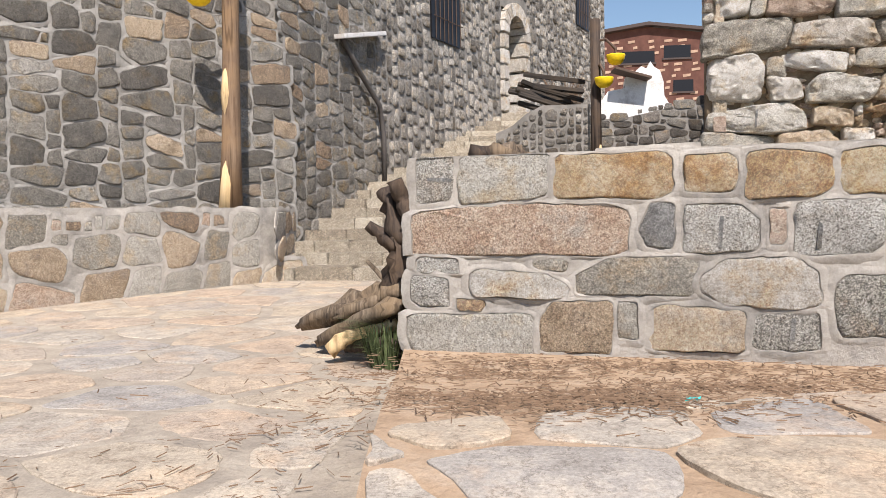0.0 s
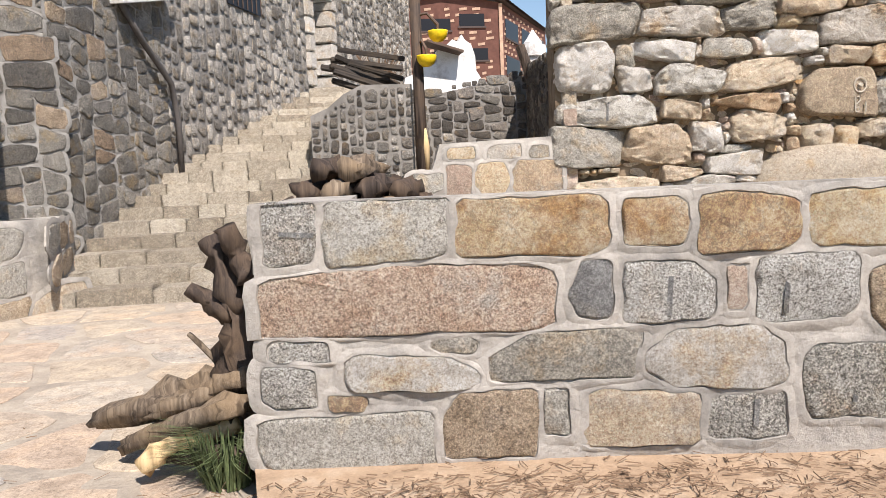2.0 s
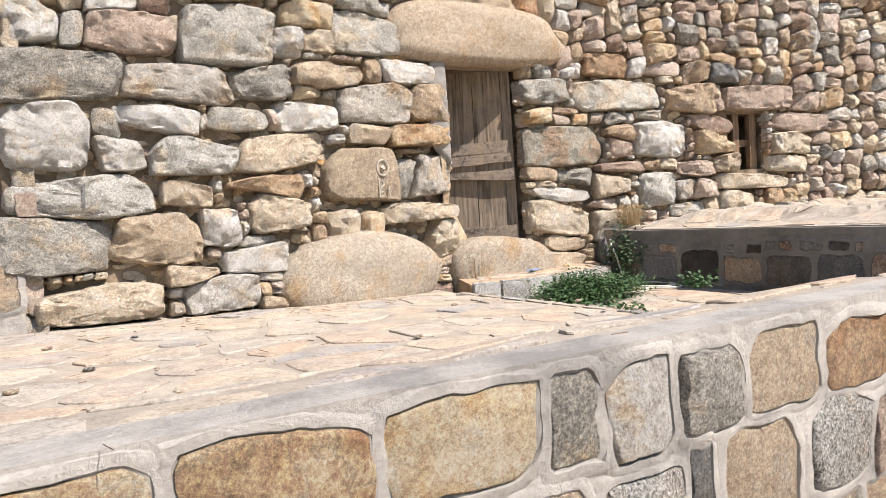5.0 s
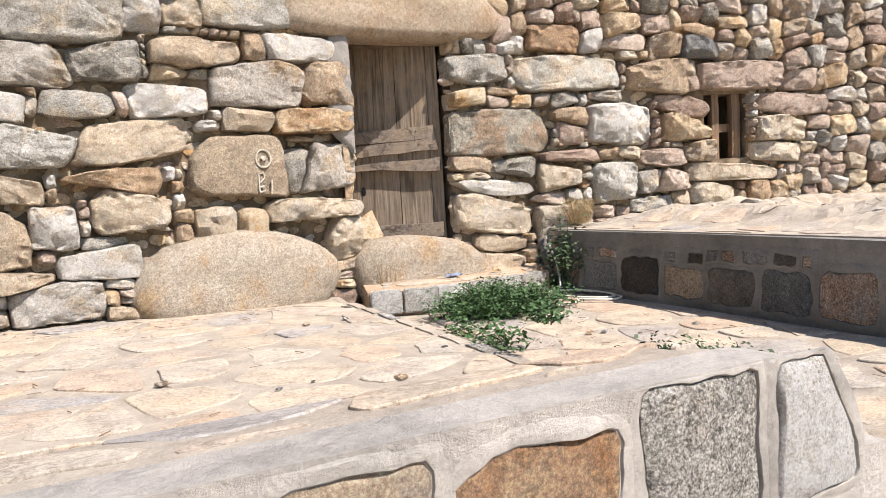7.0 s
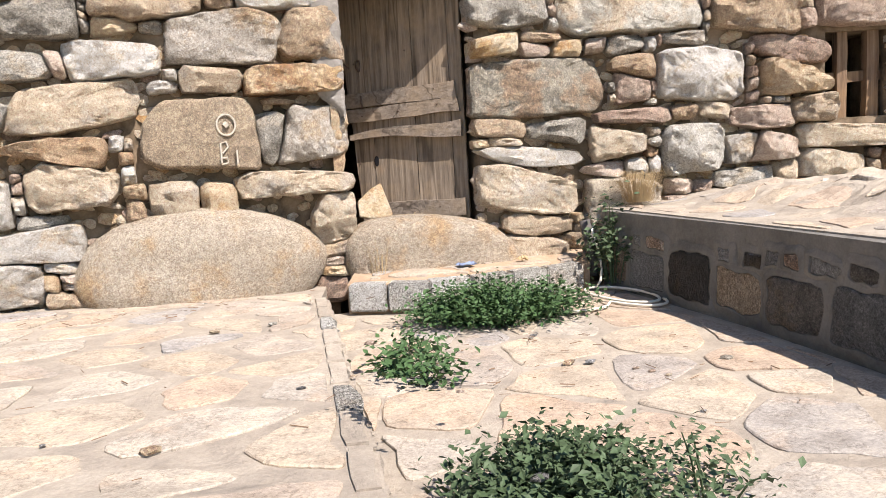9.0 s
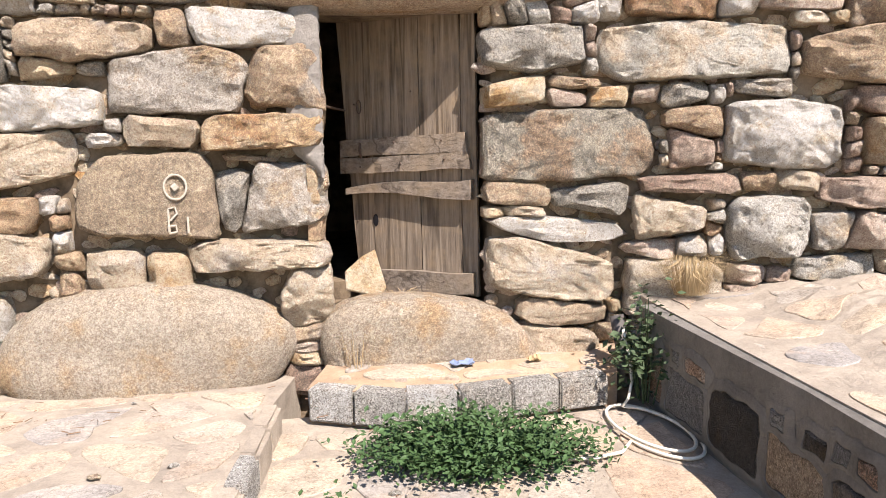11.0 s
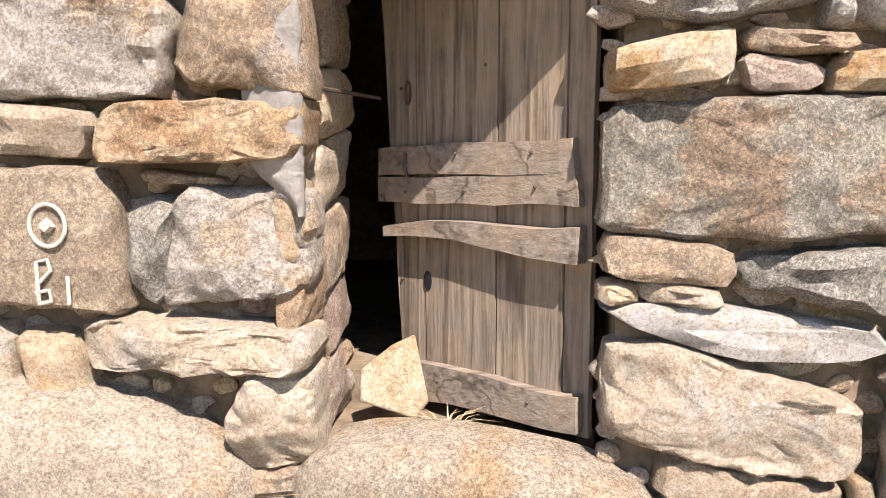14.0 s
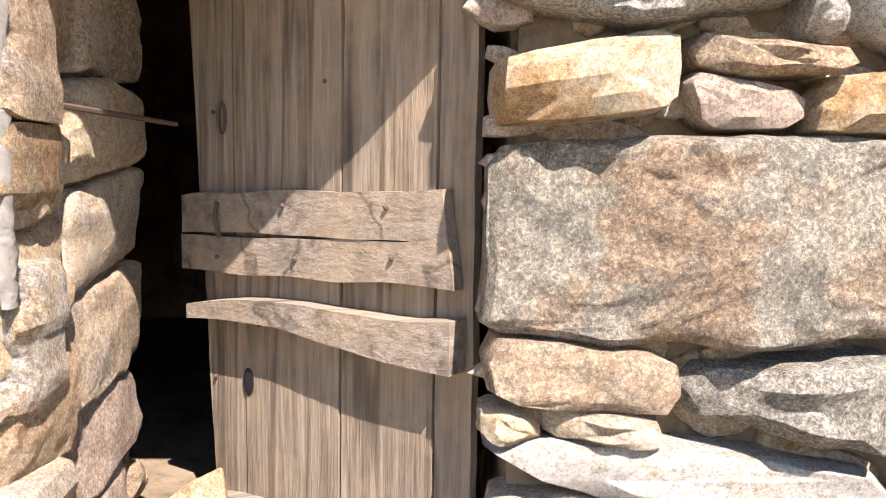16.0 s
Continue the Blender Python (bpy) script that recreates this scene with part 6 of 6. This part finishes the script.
tube_bm(bm, [(5.0, 19.7, 4.45), (5.25, 19.6, 3.6), (5.3, 19.6, 1.2)], [0.12, 0.14, 0.15], 8, 0.2, 3)
tagged(part("dark_trunk", bm, CHARRED, None), "dark bare trunk before the back wall", "trunk")

far = thing("brick_house", "unfinished dark red house with pale stone pattern", "house", (13.9, 60, 2))
for nm, verts in (("front_wall", [(-13, 0, 0), (0, 0, 0), (0, 0, 12.7), (-4.5, 0, 13.35), (-13, 0, 12.2)]), ("side_wall", [(0, 0, 0), (7.3, 12.6, 0), (7.3, 12.6, 12.7), (0, 0, 12.7)])):
    bm = bmesh.new()
    off = Vector((-0.5, 0.8, 0)) if nm == "side_wall" else Vector((0, 0.6, 0))
    a = [bm.verts.new(v) for v in verts]
    b = [bm.verts.new(Vector(v) + off) for v in verts]
    bm.faces.new(a)
    bm.faces.new(b[::-1])
    for i in range(len(a)):
        bm.faces.new((a[i], b[i], b[(i + 1) % len(a)], a[(i + 1) % len(a)]))
    bmesh.ops.recalc_face_normals(bm, faces=bm.faces)
    part(nm, bm, BRICK_DARK, far)
bm = bmesh.new()
ridge = [(-13.4, 12.2), (-4.5, 13.4), (0.3, 12.75)]
top_r = [[bm.verts.new((x + dx, y, z + dz)) for x, z in ridge] for dx, y, dz in ((0, -0.5, 0.0), (0, -0.5, 0.25), (7.4, 13, 0.25), (7.4, 13, 0))]
for p in range(4):
    q = (p + 1) % 4
    for i in range(2):
        bm.faces.new((top_r[p][i], top_r[p][i + 1], top_r[q][i + 1], top_r[q][i]))
part("roof", bm, ROOF, far, "thin dark metal roof")
SIDE_T = pose(0, 0, 0, 0, 0, math.degrees(math.atan2(12.6, 7.3)))
for mtx, wins in ((Matrix(), ((-3.3, 10.9, 2.0, 0.95), (-6.6, 10.6, 2.6, 0.9), (-2.6, 8.3, 1.5, 0.9), (-5.4, 8.2, 1.4, 0.9), (-10, 10.5, 2, 0.9))), (SIDE_T, ((1.2, 10.2, 3.6, 1.5), (6, 10.2, 3.6, 1.5), (10.8, 10.2, 2.8, 1.5), (1.2, 7.3, 4, 1.5), (6.5, 7.3, 4, 1.5)))):
    for x, z, w, h in wins:
        win = new("window")
        win.parent = far
        bm = bmesh.new()
        box_bm(bm, (x, -0.04, z), (x + w, 0.3, z + h), mtx)
        part("opening", bm, DARK_OPENING, win)
        bm = bmesh.new()
        box_bm(bm, (x - 0.12, -0.12, z - 0.14), (x + w + 0.12, 0.1, z - 0.01), mtx)
        part("sill", bm, ROOF, win)
bm = bmesh.new()
box_bm(bm, (-0.15, -0.15, 0), (0.12, 0.1, 12.6))
part("corner_strip", bm, BRICK_PALE, far, "pale corner strip")
r = random.Random(9)
vs, fs = [], []
for mtx, x0, x1 in ((Matrix(), -12.6, -0.4), (SIDE_T, 0.4, 14)):
    for row in range(23):
        x = x0 + r.random()
        while x < x1 - 0.7:
            w = r.uniform(0.3, 0.65)
            b = len(vs)
            z = 2.2 + row * 0.45
            for y in (-0.035, 0.02):
                vs += [mtx @ Vector(v) for v in ((x, y, z), (x + w, y, z + 0.05), (x + w, y, z + 0.25), (x, y, z + 0.2))]
            fs += [(b, b + 1, b + 2, b + 3), (b, b + 4, b + 5, b + 1), (b + 1, b + 5, b + 6, b + 2), (b + 2, b + 6, b + 7, b + 3), (b + 3, b + 7, b + 4, b)]
            x += w + r.uniform(0.4, 1.1)
ob = new("facing_stones", mesh_of("facing_stones", vs, fs, BRICK_PALE))
ob.parent = far
tagged(ob, kind="stuff")

# ---- twigs and pebbles ----
def litter(name, spots, count, seed, label, size=0.06):
    """Dry twigs and needles blown over the ground."""
    rnd = random.Random(seed)
    vs, fs = [], []
    for _ in range(count):
        cx, cy, sx, sy, hz = rnd.choice(spots)
        x, y = cx + rnd.gauss(0, sx), cy + rnd.gauss(0, sy)
        a, L, w = rnd.gauss(0.15, 1.1), size * rnd.uniform(0.3, 1.5), rnd.uniform(0.001, 0.0032)
        d, e = Vector((math.cos(a), math.sin(a), rnd.gauss(0, 0.08))), Vector((-math.sin(a), math.cos(a), 0))
        z = hz(x, y) + 0.016 * rnd.random() + 0.004
        p, b = Vector((x, y, z)), len(vs)
        vs += [p - d * L / 2 - e * w, p - d * L / 2 + e * w, p + d * L / 2 + e * w, p + d * L / 2 - e * w, p - d * L / 2 + Vector((0, 0, w * 1.6)), p + d * L / 2 + Vector((0, 0, w * 1.6))]
        fs += [(b, b + 3, b + 5, b + 4), (b + 1, b + 4, b + 5, b + 2), (b, b + 4, b + 1), (b + 3, b + 2, b + 5)]
    ob = new(name, mesh_of(name, vs, fs, TWIG))
    return tagged(ob, label, "litter", kind="stuff")


litter("twigs", [(0.35, 2.75, 0.3, 0.12, apron_z), (0.85, 2.85, 0.2, 0.15, apron_z), (1.5, 3.2, 0.3, 0.12, apron_z), (0.3, 3.5, 0.35, 0.12, apron_z), (1.2, 3.75, 0.6, 0.1, apron_z), (2.2, 3.5, 0.5, 0.15, apron_z), (1.0, 3.2, 0.9, 0.35, apron_z), (0.5, 2.6, 0.4, 0.12, apron_z), (1.1, 2.75, 0.4, 0.15, apron_z), (0.6, 3.9, 0.5, 0.12, apron_z)], 3400, 1, "dry brown twigs and needles blown over the sand", 0.055)
litter("twigs", [(-0.5, 3.0, 0.25, 0.15, path_z), (-0.8, 2.4, 0.5, 0.3, path_z), (-0.4, 4.2, 0.3, 0.3, path_z), (-2.5, 4.5, 1.8, 1.5, path_z), (-0.5, 2.0, 0.3, 0.2, path_z)], 420, 2, "dry twigs scattered over the flagstone path", 0.06)
litter("twigs", [(3.0, 6.0, 1.6, 1.2, terrace_z), (6.9, 5.8, 0.6, 0.9, yard_z), (4.5, 7.9, 1.0, 0.3, terrace_z)], 260, 3, "few dry twigs on the terrace paving", 0.05)
pool_r = random.Random(15)
for i in range(40):
    x, y, hz = (pool_r.uniform(0.3, 6.0), pool_r.uniform(4.3, 8.2), terrace_z) if i < 26 else (pool_r.uniform(6.2, 7.6), pool_r.uniform(4.5, 7.2), yard_z)
    bm = bmesh.new()
    bmesh.ops.create_icosphere(bm, subdivisions=1, radius=1.0)
    s = pool_r.uniform(0.008, 0.028)
    for v in bm.verts:
        v.co = Vector((v.co.x * s * 1.5, v.co.y * s, v.co.z * s * 0.5)) * (1 + 0.4 * noise.noise(v.co * 2 + Vector((i, 0, 0))))
    ob = tagged(part("pebble", bm, M["DGTP"[i % 4]], None), "small loose stone chip on the paving", "pebble", "loose chips")
    ob.location = (x, y, hz(x, y) + s * 0.35)

# ---- paving, piece by piece ----
paving(terrace, [(-0.05, 4.48), (1.42, 4.22), (2.86, 3.92), (5.08, 3.46), (6.08, 7.6), (6.2, 8.1), (4.3, 8.34), (2.6, 8.62), (0.3, 8.85)], 0.42, terrace_z, 91, FLAG, 0.026)
paving(yard, [(5.2, 3.05), (7.5, 2.5), (8.4, 7.35), (6.15, 7.7)], 0.46, yard_z, 92, FLAG, 0.022, turn=0.9)
paving(upper, [(7.5, 2.4), (13.5, 0.8), (13.5, 5.2), (8.7, 7.65)], 0.4, upper_z, 93, FLAG, 0.03)
paving(path, [(-6.5, 0.5), (0.3, 0.5), (-0.28, 4.6), (-0.3, 9.8), (-2.95, 9.8), (-6.2, 5.3)], 0.62, path_z, 94, FLAG, 0.03, turn=-0.4)
paving(apron, [(0.6, -2.0), (4.2, -2.0), (4.2, 3.25), (2.2, 3.2), (0.03, 2.35), (0.0, 2.2)], 0.5, lambda x, y: apron_z(x, y) + 0.012, 95, FLAG, 0.02)
